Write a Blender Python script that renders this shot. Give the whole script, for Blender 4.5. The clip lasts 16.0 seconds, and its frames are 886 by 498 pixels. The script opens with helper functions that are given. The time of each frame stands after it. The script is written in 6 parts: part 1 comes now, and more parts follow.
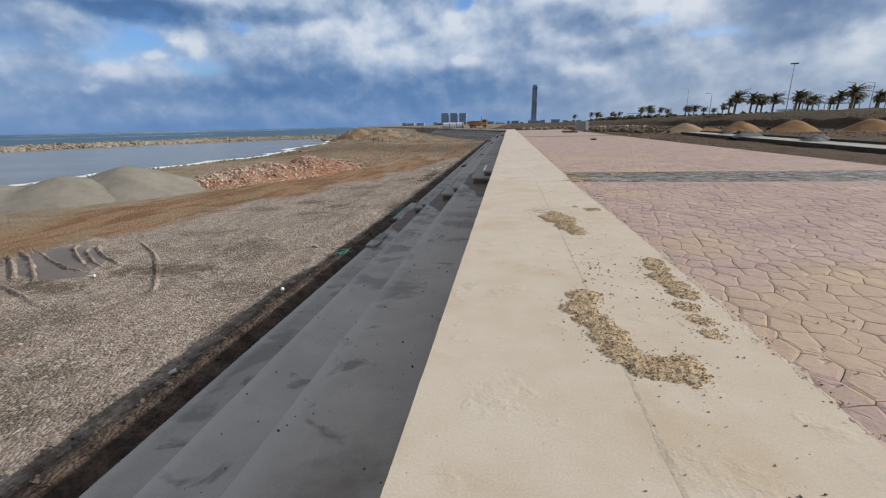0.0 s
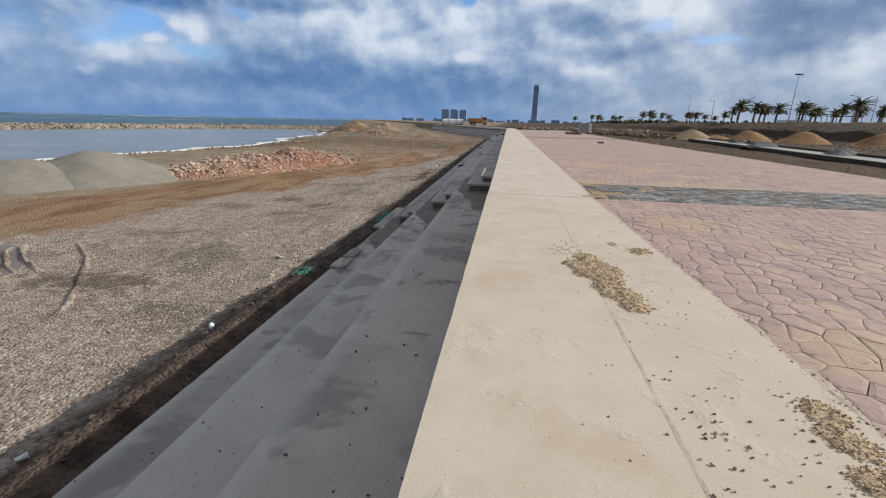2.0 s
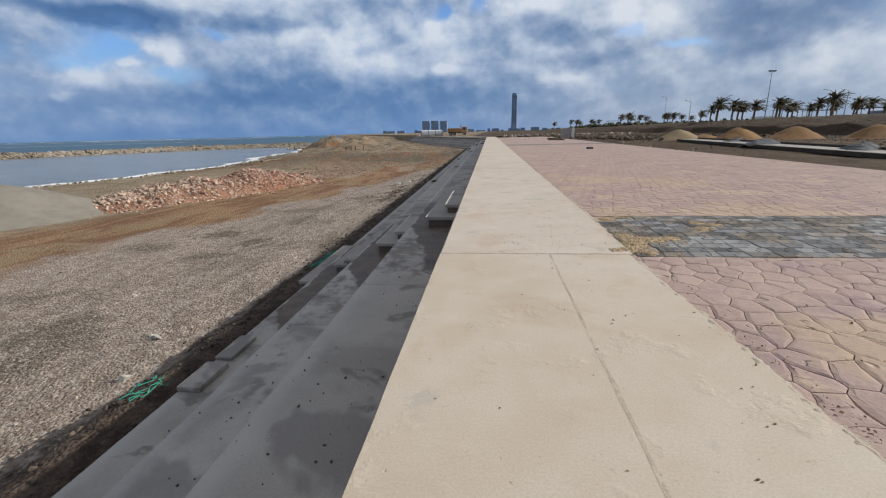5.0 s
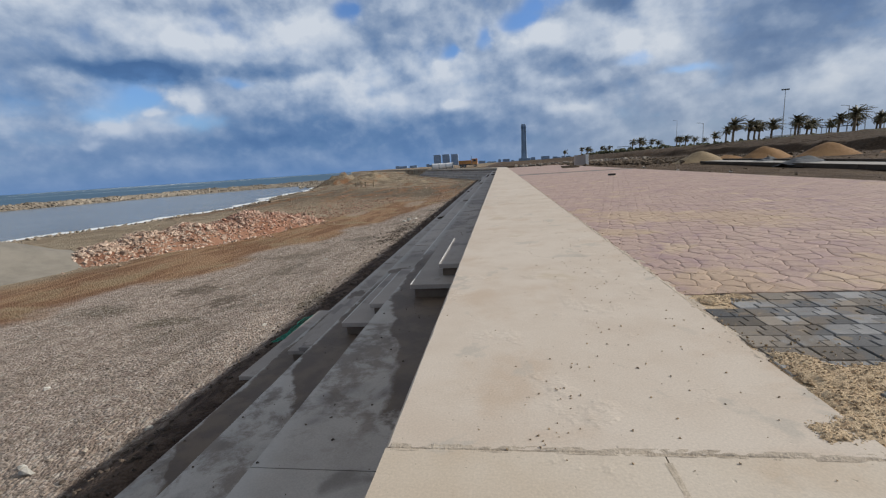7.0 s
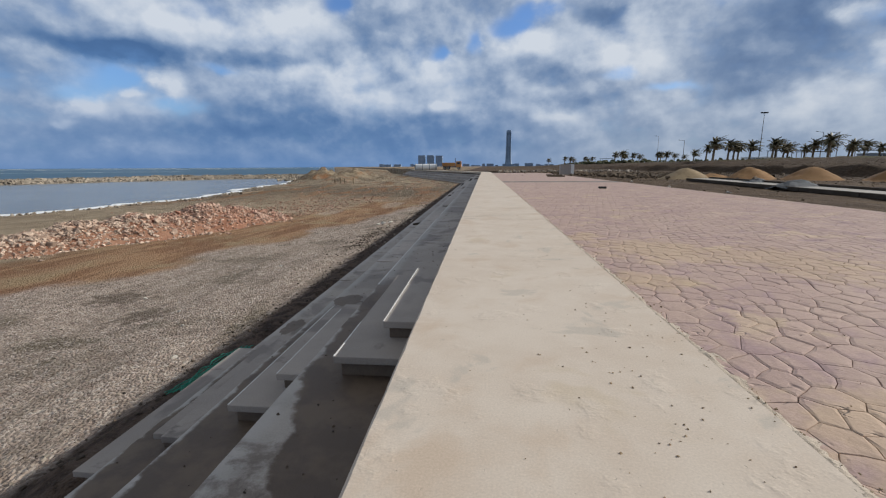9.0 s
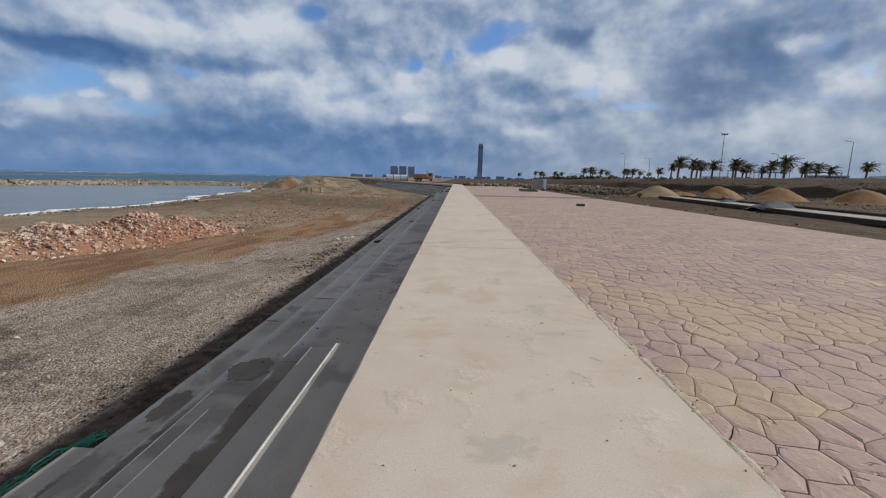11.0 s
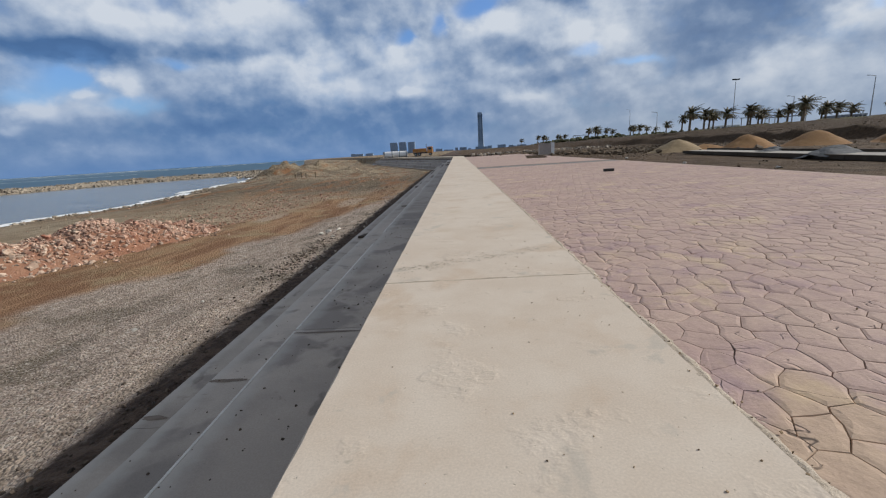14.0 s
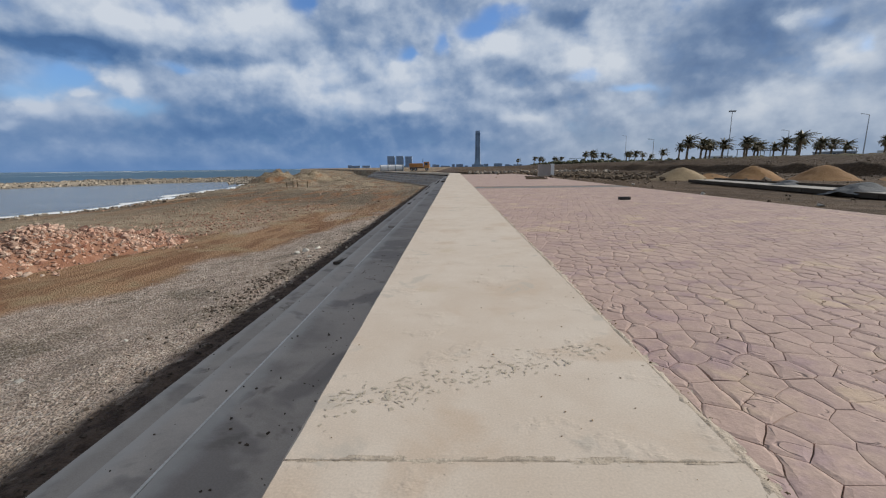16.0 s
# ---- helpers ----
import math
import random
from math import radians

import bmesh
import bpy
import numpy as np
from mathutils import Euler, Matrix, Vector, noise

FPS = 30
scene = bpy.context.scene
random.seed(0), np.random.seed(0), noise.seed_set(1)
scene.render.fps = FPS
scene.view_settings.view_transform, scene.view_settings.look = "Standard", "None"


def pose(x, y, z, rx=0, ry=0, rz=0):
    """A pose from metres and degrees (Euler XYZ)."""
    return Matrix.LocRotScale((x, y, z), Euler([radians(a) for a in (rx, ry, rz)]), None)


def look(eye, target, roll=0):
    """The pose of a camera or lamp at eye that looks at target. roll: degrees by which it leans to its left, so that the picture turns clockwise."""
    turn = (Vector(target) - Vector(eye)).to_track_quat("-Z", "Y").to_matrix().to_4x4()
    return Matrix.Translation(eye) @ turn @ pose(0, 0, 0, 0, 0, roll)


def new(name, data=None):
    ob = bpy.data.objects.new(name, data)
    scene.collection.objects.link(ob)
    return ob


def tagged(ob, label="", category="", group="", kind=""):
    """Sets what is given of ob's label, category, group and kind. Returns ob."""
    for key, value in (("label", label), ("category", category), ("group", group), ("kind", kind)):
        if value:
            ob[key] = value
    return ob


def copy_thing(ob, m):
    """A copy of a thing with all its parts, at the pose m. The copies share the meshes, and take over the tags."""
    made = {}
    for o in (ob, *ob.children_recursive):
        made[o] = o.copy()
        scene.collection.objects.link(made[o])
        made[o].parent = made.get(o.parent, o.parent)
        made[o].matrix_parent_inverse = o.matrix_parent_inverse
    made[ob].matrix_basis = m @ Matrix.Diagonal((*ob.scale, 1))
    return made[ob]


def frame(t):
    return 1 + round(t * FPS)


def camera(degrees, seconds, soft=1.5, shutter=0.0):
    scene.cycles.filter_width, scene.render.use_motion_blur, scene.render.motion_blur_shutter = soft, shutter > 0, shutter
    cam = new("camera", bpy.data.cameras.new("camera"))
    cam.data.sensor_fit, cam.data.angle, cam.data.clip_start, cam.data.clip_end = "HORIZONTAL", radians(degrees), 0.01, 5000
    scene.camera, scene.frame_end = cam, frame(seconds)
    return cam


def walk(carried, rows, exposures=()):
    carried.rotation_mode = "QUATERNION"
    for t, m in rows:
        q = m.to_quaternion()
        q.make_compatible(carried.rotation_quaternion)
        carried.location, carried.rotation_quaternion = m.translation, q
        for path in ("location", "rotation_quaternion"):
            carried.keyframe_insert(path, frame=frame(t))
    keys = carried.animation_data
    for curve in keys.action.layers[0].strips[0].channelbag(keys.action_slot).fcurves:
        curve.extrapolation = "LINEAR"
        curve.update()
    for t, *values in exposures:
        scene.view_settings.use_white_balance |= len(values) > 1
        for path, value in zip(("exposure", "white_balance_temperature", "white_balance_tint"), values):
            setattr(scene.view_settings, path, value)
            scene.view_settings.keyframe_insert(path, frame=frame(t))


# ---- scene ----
cam = camera(91.6, 16.0, soft=1.2)
PATH = [
    (0, (0.463, 1.12, 1.363), (0.173, 3.02, 0.809), -1.3),
    (0.5, (0.383, 1.748, 1.402), (-0.086, 3.622, 0.885), -1.0),
    (1, (0.289, 2.296, 1.359), (-0.172, 4.17, 0.833), 1.3),
    (1.5, (0.341, 2.875, 1.347), (-0.036, 4.764, 0.81), -1.7),
    (2, (0.323, 3.468, 1.323), (0.057, 5.366, 0.753), 1.2),
    (2.5, (0.389, 4.128, 1.31), (0.147, 6.017, 0.7), -1.7),
    (3, (0.422, 4.743, 1.298), (0.184, 6.623, 0.659), -2.0),
    (3.5, (0.427, 5.346, 1.318), (0.188, 7.249, 0.751), -2.1),
    (4, (0.504, 5.945, 1.334), (0.273, 7.857, 0.793), -2.2),
    (4.2, (0.489, 6.199, 1.307), (0.268, 8.112, 0.769), -1.0),
    (6.3, (0.583, 9.387, 1.2), (0.377, 11.33, 0.773), -2.6),
    (6.5, (0.552, 9.622, 1.184), (0.316, 11.571, 0.804), -2.5),
    (7, (0.548, 10.179, 1.185), (0.271, 12.123, 0.806), -3.8),
    (7.5, (0.596, 10.688, 1.194), (0.316, 12.634, 0.826), -2.5),
    (8, (0.557, 11.253, 1.203), (0.282, 13.198, 0.827), -0.7),
    (8.5, (0.606, 11.811, 1.215), (0.407, 13.764, 0.834), -2.2),
    (9, (0.538, 12.364, 1.219), (0.354, 14.319, 0.842), -0.3),
    (9.5, (0.587, 12.906, 1.241), (0.408, 14.874, 0.933), -2.4),
    (10, (0.593, 13.44, 1.227), (0.424, 15.411, 0.928), 0.0),
    (10.2, (0.587, 13.654, 1.271), (0.474, 15.626, 0.962), -0.1),
    (12.3, (0.728, 16.322, 1.216), (0.7, 18.294, 0.883), 1.7),
    (12.5, (0.723, 16.565, 1.254), (0.697, 18.536, 0.917), 1.8),
    (13, (0.782, 17.202, 1.251), (0.743, 19.169, 0.892), -1.2),
    (13.5, (0.741, 17.828, 1.236), (0.671, 19.791, 0.857), 1.0),
    (14, (0.777, 18.461, 1.222), (0.688, 20.409, 0.779), -3.6),
    (14.5, (0.782, 19.035, 1.219), (0.744, 20.986, 0.78), -1.8),
    (15, (0.765, 19.586, 1.237), (0.754, 21.542, 0.82), -0.6),
    (15.5, (0.827, 20.208, 1.236), (0.803, 22.172, 0.859), -2.0),
    (16, (0.765, 20.797, 1.246), (0.713, 22.761, 0.871), -0.7),
]
walk(cam, [(t, look(eye, target, roll)) for t, eye, target, roll in PATH], [(0.0, -0.08), (1.2, -0.04), (3.0, 0.02), (4.2, -0.02), (6.5, -0.19), (7.0, -0.22), (7.5, -0.33), (8.0, -0.23), (8.5, -0.18), (9.0, -0.18), (9.5, -0.16), (10.0, -0.31), (12.5, -0.26), (14.0, -0.2), (15.0, -0.13), (16.0, -0.23)])

# ---- world, sun and sky ----
SUN_TO = Vector((0.86, 0.20, 0.434)).normalized()
SUN_EL = math.asin(SUN_TO.z)
SUN_AZ = math.atan2(SUN_TO.x, SUN_TO.y)

sun_data = bpy.data.lights.new("sun", "SUN")
sun_data.energy, sun_data.angle, sun_data.color = 4.6, radians(0.6), (1.0, 0.96, 0.90)
sun = new("sun", sun_data)
sun.matrix_world = look(SUN_TO * 50, (0, 0, 0))


def node(nt, kind, **values):
    """A node with settings (attributes) and inputs (in_0 or in_Name)."""
    n = nt.nodes.new(kind)
    links = {k: v for k, v in values.items() if k.startswith("in_")}
    for k, v in values.items():
        if k == "op":
            n.operation = v
        elif k == "dims":
            n.noise_dimensions = v
    for k, v in links.items():
        key = k[3:]
        sock = n.inputs[int(key)] if key.isdigit() else n.inputs[key]
        if isinstance(v, bpy.types.NodeSocket):
            nt.links.new(v, sock)
        else:
            sock.default_value = v
    return n


def mth(nt, op, a, b=0.0, c=0.0):
    return node(nt, "ShaderNodeMath", op=op, in_0=a, in_1=b, in_2=c).outputs[0]


def step_up(nt, v, lo, hi):
    n = node(nt, "ShaderNodeMapRange", in_Value=v)
    n.interpolation_type = "SMOOTHSTEP"
    n.inputs["From Min"].default_value, n.inputs["From Max"].default_value = lo, hi
    return n.outputs["Result"]


def mix(nt, f, a, b):
    n = nt.nodes.new("ShaderNodeMix")
    n.data_type = "RGBA"
    for sock, v in ((n.inputs[0], f), (n.inputs[6], a), (n.inputs[7], b)):
        if isinstance(v, bpy.types.NodeSocket):
            nt.links.new(v, sock)
        else:
            sock.default_value = v if not isinstance(v, tuple) else (*v, 1.0)[:4]
    return n.outputs[2]


def fbm(nt, vec, scale, detail=6.0, rough=0.55, dist=0.0):
    return node(nt, "ShaderNodeTexNoise", in_Vector=vec, in_Scale=scale, in_Detail=detail, in_Roughness=rough, in_Distortion=dist).outputs[0]


world = bpy.data.worlds.new("cloudy_sky")
scene.world = world
world.use_nodes = True
wt = world.node_tree
wt.nodes.clear()
sky = wt.nodes.new("ShaderNodeTexSky")
sky.sky_type, sky.sun_disc = "NISHITA", False
sky.sun_elevation, sky.sun_rotation = SUN_EL, SUN_AZ
ray = wt.nodes.new("ShaderNodeTexCoord").outputs["Generated"]
sep = node(wt, "ShaderNodeSeparateXYZ", in_0=ray)
dx, dy, dz = sep.outputs
azim = mth(wt, "MULTIPLY", mth(wt, "ARCTAN2", dx, dy), 57.2958)
elev = mth(wt, "MULTIPLY", mth(wt, "ARCSINE", dz), 57.2958)
# the cloud deck, seen in perspective: finer and flatter towards the horizon
deck_k = mth(wt, "DIVIDE", 1.0, mth(wt, "ADD", mth(wt, "MAXIMUM", dz, 0.0), 0.16))
deck = node(wt, "ShaderNodeCombineXYZ", in_0=mth(wt, "MULTIPLY", dx, deck_k), in_1=mth(wt, "MULTIPLY", dy, deck_k), in_2=mth(wt, "MULTIPLY", dz, 3.0)).outputs[0]
round_ = node(wt, "ShaderNodeCombineXYZ", in_0=dx, in_1=dy, in_2=mth(wt, "MULTIPLY", dz, 1.3)).outputs[0]
raised = node(wt, "ShaderNodeVectorMath", op="ADD", in_0=round_, in_1=(0.014, 0.0, 0.026)).outputs[0]


def centred(vec, scale, detail, rough=0.52, dist=0.0):
    return mth(wt, "SUBTRACT", fbm(wt, vec, scale, detail, rough, dist), 0.5)


soft = centred(deck, 2.6, 6.0, 0.52, 0.3)
puff = centred(round_, 9.0, 7.0)
small = centred(round_, 24.0, 5.0, 0.5)
heads = mth(wt, "SUBTRACT", puff, centred(raised, 9.0, 7.0))
# billowed outlines: the places of the clouds are bent by noise
wide_u, wide_v = centred(round_, 6.0, 2.0), centred(raised, 7.3, 2.0, 0.5, 0.6)
bent_a = mth(wt, "ADD", azim, mth(wt, "ADD", mth(wt, "MULTIPLY", wide_u, 5.0), mth(wt, "MULTIPLY", mth(wt, "ADD", puff, mth(wt, "MULTIPLY", small, 0.5)), 4.0)))
bent_e = mth(wt, "ADD", elev, mth(wt, "ADD", mth(wt, "MULTIPLY", wide_v, 2.0), mth(wt, "MULTIPLY", mth(wt, "SUBTRACT", mth(wt, "MULTIPLY", small, 0.5), puff), 2.0)))


def bump_at(a, e, wa, we):
    """A cloud or a gap round azimuth a, elevation e, in degrees."""
    u = mth(wt, "DIVIDE", mth(wt, "SUBTRACT", bent_a, a), wa)
    v = mth(wt, "DIVIDE", mth(wt, "SUBTRACT", bent_e, e), we)
    r = mth(wt, "ADD", mth(wt, "MULTIPLY", u, u), mth(wt, "MULTIPLY", v, v))
    soft_edge = mth(wt, "EXPONENT", mth(wt, "MULTIPLY", r, -0.75))
    return mth(wt, "ADD", mth(wt, "MULTIPLY", soft_edge, 0.55), mth(wt, "MULTIPLY", step_up(wt, soft_edge, 0.15, 0.9), 0.35))


def total(start, *terms):
    s = start
    for weight, v in terms:
        s = mth(wt, "ADD", s, mth(wt, "MULTIPLY", v, weight))
    return s


# gaps of blue, sunlit heads and grey undersides: azimuth, elevation, half width, half height, weight
GAPS = ((-41.8, 9.2, 2.4, 1.4, 0.80), (-44.0, 7.3, 2.0, 0.9, 0.6), (-36.1, 6.6, 2.4, 0.9, 0.8), (-30.9, 10.7, 1.9, 0.7, 0.8), (-18.2, 18.4, 1.3, 1.0, 0.85), (-6.1, 13.6, 1.1, 0.9, 0.8), (-1.0, 14.6, 1.0, 1.3, 0.8),
        (3.4, 16.2, 2.4, 1.2, 0.95), (6.0, 17.8, 2.4, 0.9, 0.8), (16.4, 10.3, 2.2, 0.7, 0.6), (20.8, 8.7, 2.4, 0.55, 0.6), (41.6, 10.6, 0.8, 0.7, 0.3))
HEADS = ((-37.0, 9.5, 1.9, 1.3, 0.50), (-36.0, 8.2, 1.2, 1.0, 0.4), (-40.4, 7.8, 0.9, 0.5, 0.5), (-43.1, 6.2, 1.4, 1.0, 0.55), (-45.0, 4.3, 1.0, 0.4, 0.3), (-23.4, 10.8, 2.6, 1.0, 0.4), (-16.4, 11.2, 2.4, 1.5, 0.50), (-13.9, 8.2, 3.0, 1.4, 0.45), (-4.8, 7.3, 1.6, 0.7, 0.45))
HEADS_INLAND = ((-6.1, 11.7, 3.9, 1.8, 0.36), (6.2, 14.0, 3.4, 2.2, 0.45), (8.8, 6.0, 2.9, 0.6, 0.34), (17.5, 12.7, 4.7, 3.0, 0.35), (33.1, 5.6, 3.4, 1.2, 0.42), (40.2, 9.8, 2.4, 1.6, 0.5), (-34.0, 15.8, 11.8, 1.6, 0.34), (-23.2, 16.3, 3.6, 2.3, 0.40), (36.8, 13.6, 1.7, 0.8, 0.4))
GREYS = ((-42.8, 11.7, 5.9, 0.9, 0.55), (-33.1, 12.0, 10.2, 0.9, 0.40), (-27.2, 5.4, 6.4, 2.1, 0.34), (-14.9, 14.9, 3.6, 1.5, 0.22), (13.1, 17.1, 2.7, 1.2, 0.55), (30.6, 11.7, 6.6, 3.6, 0.46), (33.0, 15.2, 6.5, 1.3, 0.34),
         (38.8, 12.6, 1.3, 0.6, 0.35), (-10.3, 4.4, 12.6, 1.8, 0.25), (6.2, 11.2, 4.2, 1.4, 0.3), (9.1, 8.0, 6.2, 0.8, 0.28), (27.8, 7.6, 3.3, 0.6, 0.2), (-35.5, 3.7, 13.0, 1.3, 0.22))
cover = total(1.0, (0.9, puff), (0.5, small), (0.4, soft), (-0.14, bump_at(-42, 8.0, 9, 3.5)), *[(-w, bump_at(a, e, u, v)) for a, e, u, v, w in GAPS], *[(0.5 * w, bump_at(a, e, u, v)) for a, e, u, v, w in HEADS[:5]])
mask = step_up(wt, cover, 0.05, 1.0)
bright = total(0.60, (0.10, soft), (0.36, puff), (1.25, heads), (0.26, small), (-0.22, bump_at(-14, 0.5, 30, 3.5)),
               *[(w, bump_at(a, e, u, v)) for a, e, u, v, w in HEADS + HEADS_INLAND], *[(-w, bump_at(a, e, u, v)) for a, e, u, v, w in GREYS])
ramp = wt.nodes.new("ShaderNodeValToRGB")
ramp.color_ramp.elements[0].position, ramp.color_ramp.elements[0].color = 0.0, (0.075, 0.165, 0.355, 1)
ramp.color_ramp.elements[1].position, ramp.color_ramp.elements[1].color = 1.0, (0.70, 0.765, 0.86, 1)
for p, c in ((0.25, (0.135, 0.24, 0.44, 1)), (0.50, (0.27, 0.375, 0.56, 1)), (0.75, (0.49, 0.585, 0.735, 1))):
    el = ramp.color_ramp.elements.new(p)
    el.color = c
wt.links.new(bright, ramp.inputs[0])
# higher up the cover is thick, grey and colourless
overhead = step_up(wt, elev, 24.0, 45.0)
grey_top = mix(wt, step_up(wt, soft, -0.18, 0.2), (0.25, 0.265, 0.29), (0.44, 0.455, 0.48))
# the cover turns from blue-grey over the sea to a plainer grey inland
plain = wt.nodes.new("ShaderNodeHueSaturation")
plain.inputs["Saturation"].default_value = 0.86
wt.links.new(ramp.outputs[0], plain.inputs["Color"])
clouds = mix(wt, overhead, mix(wt, mth(wt, "MAXIMUM", step_up(wt, azim, -14.0, 24.0), mth(wt, "MULTIPLY", step_up(wt, elev, 11.0, 19.0), 0.6)), ramp.outputs[0], plain.outputs[0]), grey_top)
# rain haze over the sea, paler inland
veil = mth(wt, "EXPONENT", mth(wt, "MULTIPLY", mth(wt, "MAXIMUM", elev, 0.0), -0.24))
veil_col = mix(wt, step_up(wt, azim, -12.0, 26.0), (0.14, 0.27, 0.53), (0.33, 0.41, 0.53))
blue = mix(wt, 1.0, sky.outputs[0], (0.085, 0.118, 0.172))
blue.node.blend_type = "MULTIPLY"
cov = mth(wt, "MAXIMUM", mask, mth(wt, "MULTIPLY", overhead, 0.9))
back = node(wt, "ShaderNodeBackground", in_Color=mix(wt, mth(wt, "MULTIPLY", veil, 0.85), mix(wt, cov, blue, clouds), veil_col), in_Strength=1.0)
wt.links.new(back.outputs[0], wt.nodes.new("ShaderNodeOutputWorld").inputs[0])

# ---- materials ----
def material(name, colours, scale=1.0, rough=0.85, bump=0.3, grain=60.0, spots=None, metal=0.0, vary=0.0, stretch=(1, 1, 1), noise_bump=None):
    """Colours mixed by noise at a large and a fine scale, with relief; vary: change from piece to piece; spots: (colour, scale, threshold)."""
    m = bpy.data.materials.new(name)
    m.use_nodes = True
    nt = m.node_tree
    bsdf = nt.nodes["Principled BSDF"]
    pos = nt.nodes.new("ShaderNodeNewGeometry").outputs["Position"]
    if stretch != (1, 1, 1):
        pos = node(nt, "ShaderNodeVectorMath", op="MULTIPLY", in_0=pos, in_1=stretch).outputs[0]
    wide = fbm(nt, pos, scale * 0.35, 5.0, 0.6)
    mid = fbm(nt, pos, scale * 2.2, 6.0, 0.6)
    fine = fbm(nt, pos, grain, 3.0, 0.6)
    blend = mth(nt, "ADD", mth(nt, "MULTIPLY", wide, 0.55), mth(nt, "MULTIPLY", mid, 0.45))
    col = mix(nt, step_up(nt, blend, 0.36, 0.64), colours[0], colours[1])
    if len(colours) > 2:
        col = mix(nt, step_up(nt, fbm(nt, pos, scale * 0.8, 5.0, 0.6, 0.3), 0.52, 0.68), col, colours[2])
    if spots:
        for c, s, th in spots:
            col = mix(nt, mth(nt, "MULTIPLY", step_up(nt, fbm(nt, pos, s, 4.0, 0.6, 0.4), th, th + 0.07), 0.75), col, c)
    shade = mth(nt, "ADD", 0.78, mth(nt, "MULTIPLY", fine, 0.44))
    if vary:
        rnd = nt.nodes.new("ShaderNodeObjectInfo").outputs["Random"]
        isl = nt.nodes.new("ShaderNodeNewGeometry").outputs["Random Per Island"]
        both = mth(nt, "FRACT", mth(nt, "ADD", rnd, isl))
        shade = mth(nt, "MULTIPLY", shade, mth(nt, "ADD", 1.0 - vary, mth(nt, "MULTIPLY", both, 2 * vary)))
    grey = node(nt, "ShaderNodeCombineXYZ", in_0=shade, in_1=shade, in_2=shade).outputs[0]
    mul = nt.nodes.new("ShaderNodeMix")
    mul.data_type, mul.blend_type = "RGBA", "MULTIPLY"
    mul.inputs[0].default_value = 1.0
    nt.links.new(col, mul.inputs[6])
    nt.links.new(grey, mul.inputs[7])
    nt.links.new(mul.outputs[2], bsdf.inputs["Base Color"])
    nt.links.new(mth(nt, "ADD", rough - 0.08, mth(nt, "MULTIPLY", mid, 0.16)), bsdf.inputs["Roughness"])
    bsdf.inputs["Metallic"].default_value = metal
    if bump:
        height = mth(nt, "ADD", mth(nt, "MULTIPLY", fine, 0.5), mid)
        b = node(nt, "ShaderNodeBump", in_Strength=bump, in_Distance=noise_bump or 0.02, in_Height=height)
        nt.links.new(b.outputs[0], bsdf.inputs["Normal"])
    return m


